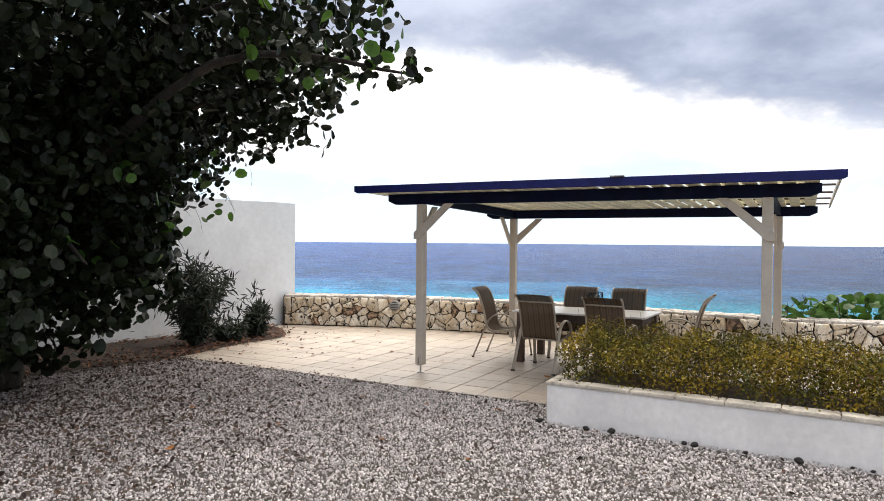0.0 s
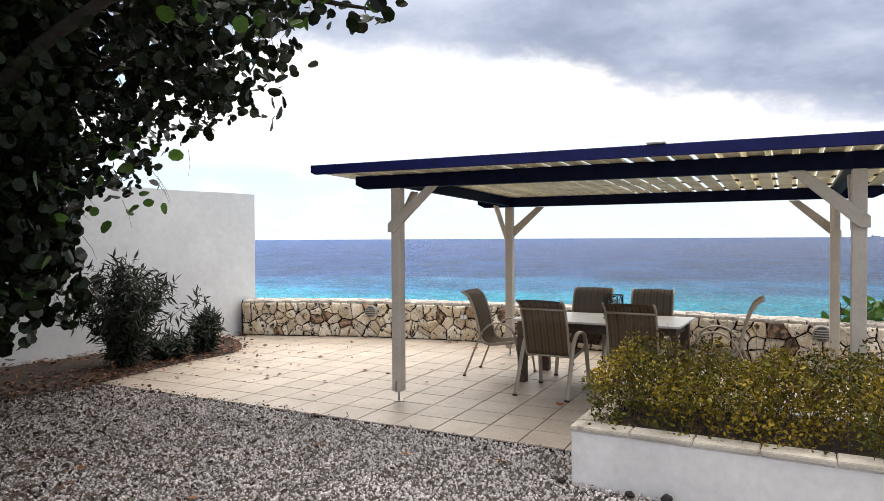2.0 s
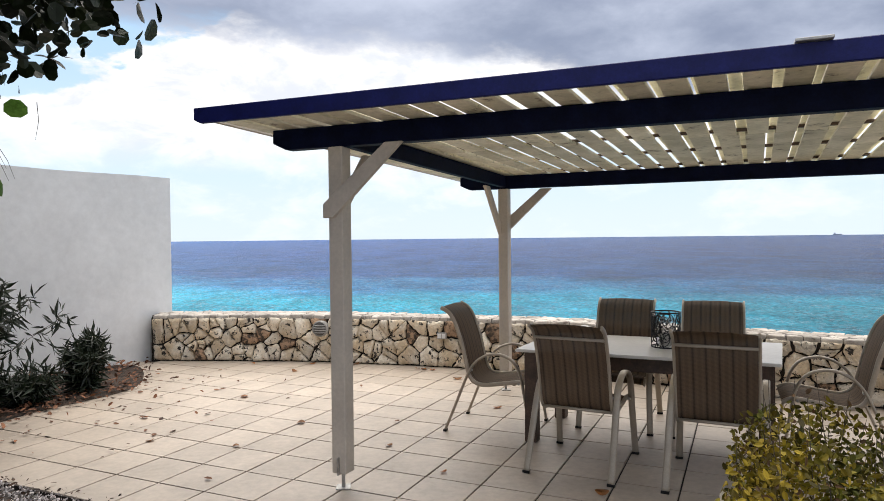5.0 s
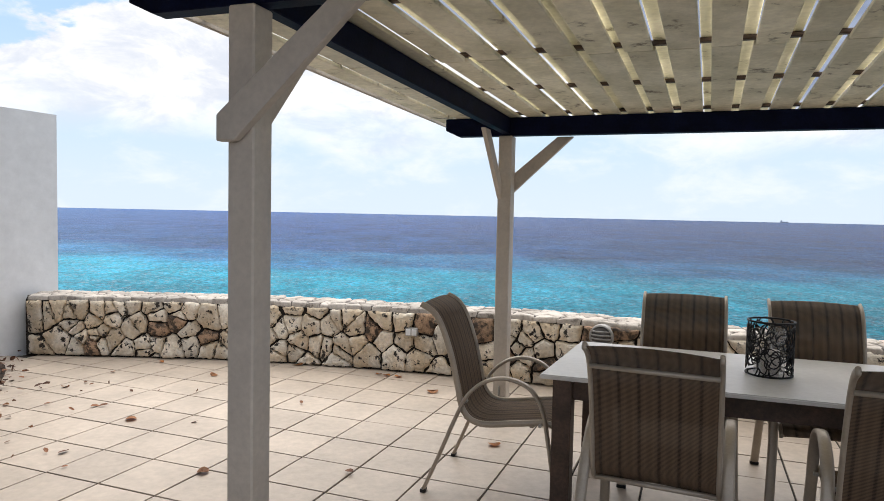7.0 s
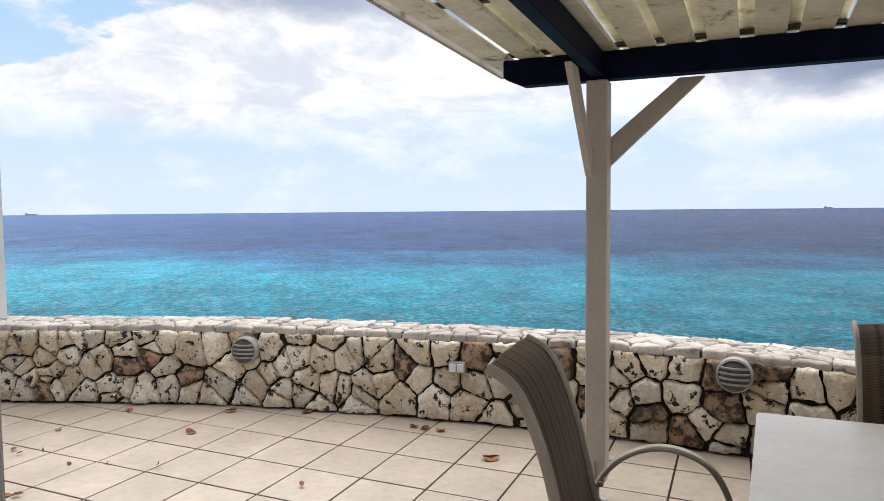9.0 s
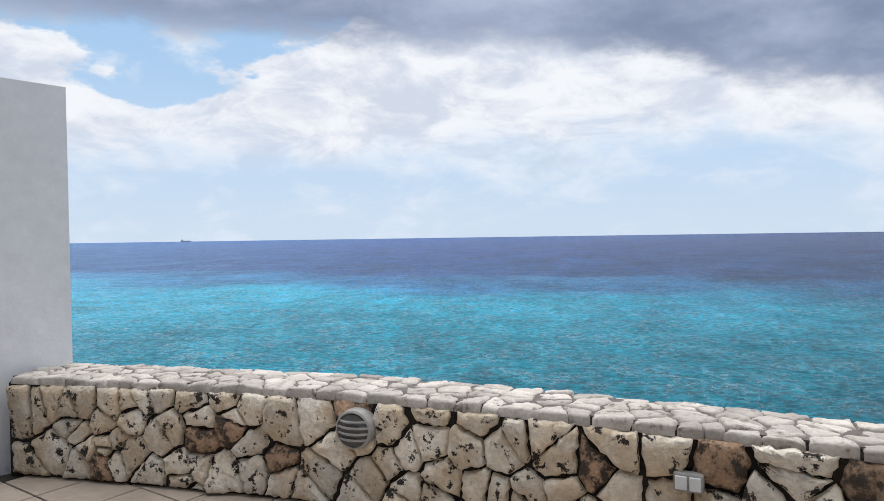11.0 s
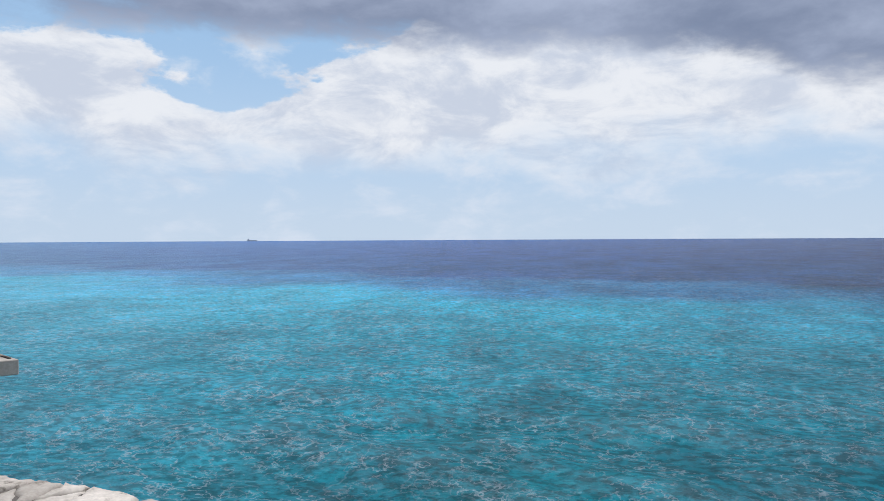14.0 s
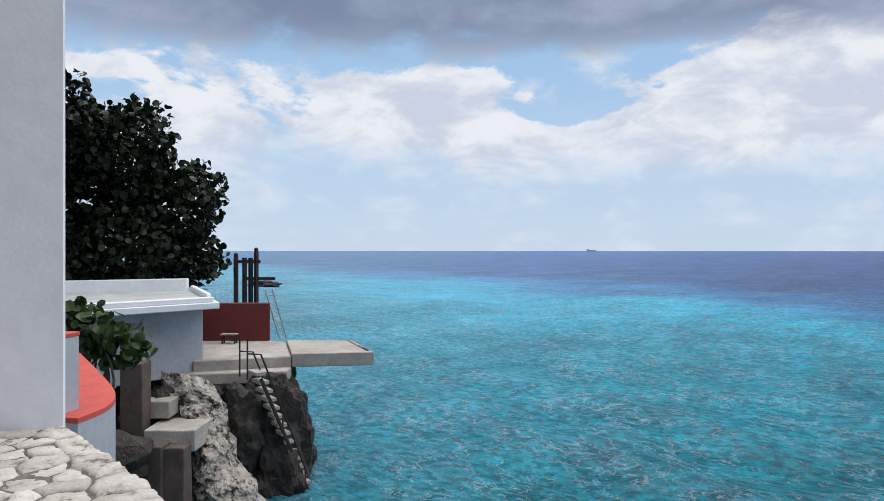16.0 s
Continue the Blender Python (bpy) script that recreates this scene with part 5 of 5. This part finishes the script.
for v in bm.verts:
    u, w = v.co.x * 2, v.co.y + 0.5
    p = r_low.lerp(r_top, w) + S_RIGHT * u * (0.78 - 0.22 * w + 0.10 * math.sin(w * 9)) - S_OUT * (0.75 * (1 - u * u) * (0.5 + 0.5 * math.sin(math.pi * min(w + 0.15, 1))))
    p.z += 0.25 * math.sin(w * math.pi) - 0.25 * max(u, 0) ** 2
    q = p * 1.3
    p += (S_RIGHT * noise.fractal(q, 1.0, 2.0, 5) - S_OUT * noise.fractal(q * 2.2 + Vector((3, 1, 0)), 0.8, 2.0, 6)) * 0.16
    v.co = p
bmesh.ops.solidify(bm, geom=list(bm.faces), thickness=0.4)
tagged(part("rock", bm, M_RUBBLE), "pale crusted limestone ridge falling to the sea", "rock")

# steel ladder from the timber screen down to the platform
LAD = along_shore(-5.58, 23.0, -1.79)
ladder = thing("ladder", Matrix.Translation(LAD), "steel sea ladder leaning by the red wall", "ladder")
lean = along_shore(-6.07, 23.0, -0.08) - LAD
for k in (0.0, 0.34):
    bm = bmesh.new()
    o = S_RIGHT * k * 0.45 + S_OUT * k
    sweep(bm, [o, o + lean * 0.5, o + lean], 0.045, 0.045, sides=6)
    part("rail", bm, M_METAL, ladder)
for k in range(7):
    bm = bmesh.new()
    p = lean * ((k + 0.6) / 7.5)
    sweep(bm, [p, p + (S_RIGHT * 0.45 + S_OUT) * 0.17, p + (S_RIGHT * 0.45 + S_OUT) * 0.34], 0.032, 0.032, side=Vector((0, 0, 1)), sides=6)
    part("rung", bm, M_METAL, ladder)

# ships on the horizon
for bearing, dist, ln in ((27.2, 3900, 54), (-34.5, 4200, 42)):
    b = radians(bearing)
    o = Vector((-dist * math.sin(b), 11 + dist * math.cos(b), SEA_Z))
    ship = thing("cargo_ship", Matrix.Translation(o) @ Matrix.Rotation(b, 4, "Z"), "tiny hazy cargo ship on the horizon", "ship")
    bm = bmesh.new()
    prism(bm, [(-ln / 2, -4), (ln / 2 - 6, -4), (ln / 2, 0), (ln / 2 - 6, 4), (-ln / 2, 4)], -1, 6)
    part("hull", bm, M_SHIP, ship)
    box("bridge", pose(-ln / 2 + 7, 0, 9), (8, 7, 7), M_SHIP, ship, bevel=0.1)

# ---------------------------------------------------------------- soil bed along the white wall, litter
bm = bmesh.new()
bed = [(-3.50, 9.60), (-3.26, 10.20), (-2.99, 10.90), (-2.50, 11.70), (-2.58, 12.4), (-2.95, 13.15), (-3.40, 13.10), (-4.2, 12.08), (-5.2, 10.75), (-6.2, 9.4), (-5.0, 8.2), (-4.2, 8.9)]
rim = smooth_line([(x, y, 0) for x, y in bed] + [(*bed[0], 0)], 4)[:-1]
c0 = Vector((-4.0, 10.9, 0.10))
rings = []
for k, f in enumerate((1.0, 0.85, 0.6, 0.3)):
    rings.append([bm.verts.new((c0.x + (p.x - c0.x) * f, c0.y + (p.y - c0.y) * f, (0.004, 0.018, 0.03, 0.04)[k] + 0.012 * noise.noise(p * 3 + Vector((0, 0, k))) * (k > 0))) for p in rim])
for a, b in zip(rings, rings[1:]):
    for i in range(len(rim)):
        bm.faces.new((a[i], a[(i + 1) % len(rim)], b[(i + 1) % len(rim)], b[i]))
bm.faces.new(rings[-1])
tagged(part("soil_bed", bm, M_SOIL, smooth=True), "dark soil bed with fallen leaves along the white wall", "soil", kind="structure")
rng = np.random.default_rng(15)
pl = []
while len(pl) < 1900:
    i = rng.integers(len(bed))
    p = Vector((*bed[i], 0)).lerp(Vector((*bed[(i + 1) % len(bed)], 0)), rng.random()).lerp(c0, rng.random() ** 2 * 0.7)
    x, y = p.x + rng.normal(0, 0.12), p.y + rng.normal(0, 0.12)
    pl.append((x, y, 0.03 + 0.035 * rng.random()))
for _ in range(95):
    d = abs(rng.normal(0, 0.9))
    t = rng.random()
    p = Vector((-3.4, 9.9, 0)).lerp(Vector((-2.6, 12.6, 0)), t)
    pl.append((p.x + d * 1.1, p.y - d * 0.4, 0.012))
pl = np.array(pl)
s = rng.uniform(0.03, 0.075, (len(pl), 1)) * np.array([[1, 1, 1]])
tagged(scatter("leaf_litter", pl, OVAL_LEAF, OVAL_TRIS, s, M_LITTER, rng, flat=0.82), "brown and red fallen leaves round the soil bed", "leaf litter", kind="stuff")
# dark litter, strewn thickest under the tree so that its shadow looks deeper
pl = np.concatenate([rng.normal((-3.2, 6.7, 0.016), (1.2, 1.5, 0.004), (15000, 3)), rng.normal((-4.0, 8.9, 0.016), (0.7, 0.5, 0.004), (2500, 3)), rng.uniform((-3.5, 3.4, 0.006), (3.0, 9.5, 0.014), (2500, 3))])
rel = np.stack([pl[:, 0] - P0.x, pl[:, 1] - P0.y], axis=1)
pl = pl[~((rel @ np.array((PU.x, PU.y)) > -0.02) & (rel @ np.array((-PU.y, PU.x)) > -0.02))]
pl = pl[(pl[:, 1] < 8.0 - 0.535 * pl[:, 0] + 0.0)]
s = (0.013 + 0.045 * rng.random((len(pl), 1)) ** 3) * np.array([[1, 1, 1]])
tagged(scatter("leaf_litter", pl, OVAL_LEAF, OVAL_TRIS, s, M_DEADLEAF, rng, flat=0.75), "dark brown leaf litter on gravel, packed to deepen the tree's shadow", "leaf litter", kind="stuff")
lp = [(0.97, 11.9), (1.22, 10.62), (-0.5, 10.3), (1.55, 8.55), (0.62, 9.0), (0.25, 9.6), (-0.9, 12.55), (-1.8, 12.7), (0.62, 12.48), (0.72, 12.42), (0.55, 12.52), (-0.2, 12.92), (-0.75, 13.0), (-1.5, 13.1),
      (-2.2, 6.9), (-1.2, 6.3), (-0.6, 7.4), (0.8, 6.9), (-0.25, 5.9), (0.45, 5.4), (-1.9, 5.6), (0.1, 7.1), (-1.2, 11.3), (-1.9, 10.6), (-0.9, 9.7), (-1.6, 9.9), (-2.2, 11.7), (-2.0, 12.2)]
base = None
for i, (x, y) in enumerate(lp):
    m_ = pose(x, y, 0.010, rng.normal(0, 8), rng.normal(0, 8), rng.random() * 360) @ Matrix.Scale(rng.uniform(0.45, 0.95), 4)
    if base is None:
        bm = bmesh.new()
        n_ = 12
        c_ = bm.verts.new((0, 0, 0.0))
        rr = [bm.verts.new((0.062 * math.cos(t), 0.050 * math.sin(t), 0.010 * math.cos(2 * t) + 0.006)) for t in np.linspace(0, 2 * math.pi, n_ + 1)[:-1]]
        for k in range(n_):
            bm.faces.new((c_, rr[k], rr[(k + 1) % n_]))
        bmesh.ops.solidify(bm, geom=list(bm.faces), thickness=0.0012)
        base = tagged(part("fallen_leaf", bm, M_YELLOW), "reddish brown fallen leaf lying on the ground", "leaf", "fallen leaves")
        base.matrix_world = m_
    else:
        copy_thing(base, m_)
# dark pebbles along the planter's foot
base = None
for i in range(13):
    a = 0.1 + i * 0.33 + rng.normal(0, 0.13)
    p = P0 + PU * a - PV * (0.06 + 0.05 * rng.random())
    m_ = pose(p.x, p.y, 0.014, 0, 0, rng.random() * 360) @ Matrix.Scale(rng.uniform(0.45, 1.3), 4)
    if base is None:
        bm = bmesh.new()
        bmesh.ops.create_icosphere(bm, subdivisions=2, radius=0.030)
        for v in bm.verts:
            v.co *= 1 + 0.4 * noise.noise(v.co * 40)
            v.co.z *= 0.7
        base = tagged(part("pebble", bm, M_DARKPEBBLE), "black lava pebble at the foot of the planter", "pebble", "dark pebbles")
        base.matrix_world = m_
    else:
        copy_thing(base, m_)

# ---------------------------------------------------------------- lamps and outlet on the sea wall
def bulkhead(x, z, label):
    s = wall_s(x)
    p, q = wall_at(s, -0.035, z), wall_at(s, 0.2, z)
    d = (p - q).normalized()
    yaw = math.degrees(math.atan2(d.y, d.x)) - 90
    t = thing("bulkhead_lamp", pose(p.x, p.y, z, 0, 0, yaw), label, "wall lamp", "lamps on the sea wall")
    # local +y points away from the wall
    def disc(name, prof, mat, lab="", parent=t):
        bm = bmesh.new()
        seg = 32
        rows = [[bm.verts.new((r * math.cos(2 * math.pi * j / seg), y, r * math.sin(2 * math.pi * j / seg))) for j in range(seg)] for r, y in prof]
        for a, b in zip(rows, rows[1:]):
            for j in range(seg):
                bm.faces.new((a[j], a[(j + 1) % seg], b[(j + 1) % seg], b[j]))
        bm.faces.new(rows[0])
        bm.faces.new(rows[-1])
        return part(name, bm, mat, parent, lab, False)
    disc("housing", [(0.098, -0.03), (0.102, 0.02), (0.098, 0.055), (0.088, 0.062), (0.085, 0.05)], M_LAMP, "pale grey cast housing")
    disc("lens", [(0.084, 0.045), (0.078, 0.058), (0.05, 0.072), (0.02, 0.077)], M_LAMPGLASS, "dark lamp glass")
    for k, zz in enumerate((-0.045, -0.015, 0.015, 0.045)):
        hw_ = math.sqrt(0.092 ** 2 - zz ** 2)
        bm = bmesh.new()
        sweep(bm, smooth_line([(-hw_, 0.052, zz), (-hw_ * 0.5, 0.078, zz), (0, 0.086, zz), (hw_ * 0.5, 0.078, zz), (hw_, 0.052, zz)], 4), 0.013, 0.008, side=Vector((0, 0, 1)), sides=6)
        part("louvre", bm, M_LAMP, t)
    return t


for x, z in ((-0.646, 0.43), (2.40, 0.485), (5.0, 0.46)):
    bulkhead(x, z, "round grey bulkhead lamp with louvres set in the stone wall")
s = wall_s(0.90)
p = wall_at(s, -0.045, 0.385)
d = wall_at(s, -1, 0) - wall_at(s, 0, 0)
outlet = thing("outlet_box", pose(p.x, p.y, 0.385, 0, 0, math.degrees(math.atan2(d.y, d.x)) - 90), "white double outlet box on the stone wall", "outlet")
box("box", pose(0, 0, 0), (0.115, 0.05, 0.075), M_LAMP, outlet, bevel=0.006)
for sx in (-0.027, 0.027):
    box("flap", pose(sx, 0.028, 0), (0.045, 0.01, 0.055), M_WHITE, outlet, bevel=0.003)

# ---------------------------------------------------------------- sea wall of coral stones
def voronoi(points, x0, x1, y0, y1, reach):
    """Cells of a plane of points, cut to a rectangle, as outlines."""
    cells = []
    for i, p in enumerate(points):
        poly = [(x0, y0), (x1, y0), (x1, y1), (x0, y1)]
        for j, q in enumerate(points):
            if i == j or abs(q[0] - p[0]) > reach or abs(q[1] - p[1]) > reach:
                continue
            mx, my, nx, ny = (p[0] + q[0]) / 2, (p[1] + q[1]) / 2, q[0] - p[0], q[1] - p[1]
            out = []
            for k in range(len(poly)):
                a, b = poly[k], poly[(k + 1) % len(poly)]
                da, db = (a[0] - mx) * nx + (a[1] - my) * ny, (b[0] - mx) * nx + (b[1] - my) * ny
                if da <= 0:
                    out.append(a)
                if (da < 0 < db) or (db < 0 < da):
                    t = da / (da - db)
                    out.append((a[0] + (b[0] - a[0]) * t, a[1] + (b[1] - a[1]) * t))
            poly = out
            if len(poly) < 3:
                break
        cells.append(poly if len(poly) >= 3 else None)
    return cells


def pebble_cell(name, poly, place, depth, material, parent, rng, joint=0.007, rough=1.0):
    """A stone over an outline: rounded shoulder and an uneven face; place(u, v, out) gives the world."""
    cx, cy = sum(p[0] for p in poly) / len(poly), sum(p[1] for p in poly) / len(poly)
    size = min(max(p[0] for p in poly) - min(p[0] for p in poly), max(p[1] for p in poly) - min(p[1] for p in poly))
    if size < 0.028:
        return
    # refine long edges so that the outline wanders
    pts = []
    for k in range(len(poly)):
        a, b = poly[k], poly[(k + 1) % len(poly)]
        ln = math.hypot(b[0] - a[0], b[1] - a[1])
        if ln < 0.012:
            continue
        pts.append(a)
        bits = 1 + int(ln / 0.035)
        for i in range(1, bits):
            w, f = rng.normal(0, 0.005), i / bits
            pts.append((a[0] + (b[0] - a[0]) * f - (b[1] - a[1]) / ln * w, a[1] + (b[1] - a[1]) * f + (b[0] - a[0]) / ln * w))
    if len(pts) < 3:
        return
    jk = min(joint / max(size / 2, 0.01), 0.5)
    tilt = rng.normal(0, 0.10, 2) * rough
    lift = rng.normal(0, 0.006) * rough
    verts, faces, n = [], [], len(pts)
    for f, h in ((1 - jk, -0.03), (1 - jk, depth * 0.35), (1 - jk - 0.10, depth * 0.85), (0.55, depth)):
        for x, y in pts:
            dx, dy = (x - cx) * f, (y - cy) * f
            extra = (dx * tilt[0] + dy * tilt[1] + lift + rng.normal(0, 0.0042) * rough) if h > 0 else 0
            verts.append(place(cx + dx, cy + dy, h + extra))
    verts.append(place(cx, cy, depth + lift + 0.002))
    for r in range(3):
        for k in range(n):
            a, b = r * n + k, r * n + (k + 1) % n
            faces.append((a, b, b + n, a + n))
    for k in range(n):
        faces.append((3 * n + k, 3 * n + (k + 1) % n, 4 * n))
    me = bpy.data.meshes.new(name)
    o = place(cx, cy, 0)
    me.from_pydata([v - o for v in verts], [], faces)
    me.polygons.foreach_set("use_smooth", [True] * len(me.polygons))
    me.materials.append(material)
    ob = new(name, me)
    ob.location = o
    ob.parent = parent
    return ob


bm = bmesh.new()
prev = None
first = None
for s in np.linspace(0, WALL_LEN, 90):
    rowv = [bm.verts.new(wall_at(s, w, z)) for w, z in ((0.0, -0.1), (0.0, WALL_H - 0.02), (0.035, WALL_H + 0.012), (WALL_W - 0.03, WALL_H + 0.012), (WALL_W, WALL_H - 0.02), (WALL_W, -0.3))]
    if prev:
        for k in range(6):
            bm.faces.new((prev[k], prev[(k + 1) % 6], rowv[(k + 1) % 6], rowv[k]))
    else:
        bm.faces.new(rowv)
    prev = rowv
bm.faces.new(prev[::-1])
sea_wall = tagged(part("sea_wall", bm, M_MORTAR), "low curved sea wall of pale irregular coral stones", "stone wall", kind="structure")
bm = bmesh.new()
prev = None
for s in np.linspace(0, WALL_LEN, 90):
    rowv = [bm.verts.new(wall_at(s, w, z)) for w, z in ((0.03, WALL_H + 0.0145), (WALL_W - 0.02, WALL_H + 0.0145), (WALL_W - 0.02, WALL_H + 0.022), (0.03, WALL_H + 0.022))]
    if prev:
        for k in range(4):
            bm.faces.new((prev[k], prev[(k + 1) % 4], rowv[(k + 1) % 4], rowv[k]))
    else:
        bm.faces.new(rowv)
    prev = rowv
bm.faces.new(prev[::-1])
part("mortar_bed", bm, M_CAPMORTAR, sea_wall, "light grey mortar of the wall top")

rng = np.random.default_rng(9)
S_END = wall_s(7.4)


def scattered(x0, x1, y0, y1, sx, sy, jit, small):
    pts = []
    rows = int(round((y1 - y0) / sy))
    for r in range(rows):
        x = x0 + (sx * 0.5 if r % 2 else 0) * rng.random()
        while x < x1:
            step = sx * rng.uniform(0.65, 1.45)
            pts.append((x + step / 2, y0 + (r + 0.5) * sy + rng.normal(0, jit)))
            x += step
    for _ in range(int(small * (x1 - x0))):
        pts.append((rng.uniform(x0, x1), rng.uniform(y0 + 0.03, y1 - 0.03)))
    return pts


face_pts = scattered(0.02, S_END, 0.005, WALL_H - 0.005, 0.225, 0.187, 0.060, 7.0)
LAMP_S = [(wall_s(-0.646), 0.475), (wall_s(2.40), 0.525), (wall_s(5.0), 0.50)]
count = 0
for poly in voronoi(face_pts, 0.02, S_END, 0.005, WALL_H - 0.005, 0.6):
    if not poly:
        continue
    m_ = M_STONE_RUST if rng.random() < 0.075 else M_STONE
    if pebble_cell("stone", poly, lambda u, v, out: wall_at(u, -out, v), 0.042, m_, sea_wall, rng, rng.uniform(0.005, 0.011)):
        count += 1
cap_pts = scattered(0.02, S_END, -0.015, WALL_W + 0.02, 0.165, 0.110, 0.034, 5.0)
for poly in voronoi(cap_pts, 0.02, S_END, -0.015, WALL_W + 0.02, 0.5):
    if poly:
        pebble_cell("capstone", poly, lambda u, v, out: wall_at(u, v, WALL_H + 0.012 + out), 0.018, M_CAPSTONE, sea_wall, rng, rng.uniform(0.002, 0.005), 0.5)

# ---------------------------------------------------------------- terrace tiles
ex, ey = Vector((math.cos(TILE_TURN), math.sin(TILE_TURN), 0)), Vector((-math.sin(TILE_TURN), math.cos(TILE_TURN), 0))
EDGE_ROW = -10
g_out = [TILE_AT + ex * (i * TILE_PITCH) + ey * (j * TILE_PITCH) for i, j in ((-16, EDGE_ROW), (20, EDGE_ROW), (20, 10), (-16, 10))]
bm = bmesh.new()
wl_pts = [wall_at(s, 0.1, 0) for s in np.linspace(0, WALL_LEN, 30)]
outline = [(g_out[0].x, g_out[0].y), (g_out[1].x, g_out[1].y)] + [(p.x, p.y) for p in reversed(wl_pts)] + [(-4.5, 11.6)]
prism(bm, outline, -0.034, -0.010)
terrace = tagged(part("floor", bm, M_GROUT), "terrace floor of square beige tiles with dark joints", "floor", kind="structure")
tile_me = bpy.data.meshes.new("tile")
bm = bmesh.new()
add_box(bm, pose(0, 0, -0.007), (TILE_PITCH - 0.011, TILE_PITCH - 0.011, 0.014), 0.0025)
bm.to_mesh(tile_me)
bm.free()
tile_me.materials.append(M_TILE)
rng = np.random.default_rng(2)
for j in range(EDGE_ROW, 9):
    for i in range(-14, 18):
        c = TILE_AT + ex * ((i + 0.5) * TILE_PITCH) + ey * ((j + 0.5) * TILE_PITCH)
        if c.x > 6.2 or c.x < -4.2:
            continue
        near = min(WALL_LINE, key=lambda q: (q - c).length)
        k = WALL_LINE.index(near)
        d = (WALL_LINE[min(k + 1, len(WALL_LINE) - 1)] - WALL_LINE[max(k - 1, 0)]).normalized()
        if (c - near).dot(Vector((-d.y, d.x, 0))) > 0.24:
            continue
        if (c - W_END).dot(wall_n) > -0.05:
            continue
        rel = c - P0
        if rel.dot(PU) > 0.3 and 0.3 < rel.dot(Vector((-PU.y, PU.x, 0))) < PD - 0.35 and rel.dot(PU) > 0.6:
            continue
        ob = new("tile", tile_me)
        ob.matrix_world = Matrix.Translation((c.x, c.y, rng.normal(0, 0.0006))) @ Matrix.Rotation(TILE_TURN, 4, "Z") @ Matrix.Rotation(rng.normal(0, 0.0016), 4, "X")
        ob.parent = terrace

# ---------------------------------------------------------------- gravel
rng = np.random.default_rng(3)
e0 = TILE_AT + ey * (EDGE_ROW * TILE_PITCH)
n_g = 95000
gx, gy = rng.uniform(-5.6, 4.2, n_g * 2), rng.uniform(3.2, 10.4, n_g * 2)
keep = ((gx - e0.x) * ey.x + (gy - e0.y) * ey.y) < 0.008
rel = np.stack([gx - P0.x, gy - P0.y], axis=1)
inp = (rel @ np.array((PU.x, PU.y)) > -0.005) & (rel @ np.array((-PU.y, PU.x)) > -0.005)
keep &= ~inp
gx, gy = gx[keep][:n_g], gy[keep][:n_g]
pl = np.stack([gx, gy, -0.022 + 0.020 * rng.random(len(gx))], axis=1)
s = rng.uniform(0.0065, 0.0155, (len(pl), 1)) * rng.uniform(0.6, 1.2, (len(pl), 3))
tagged(scatter("gravel", pl, PEBBLE, PEBBLE_TRIS, s, M_GRAVEL, rng, flat=0.3), "loose pale grey gravel stones", "gravel", kind="stuff")
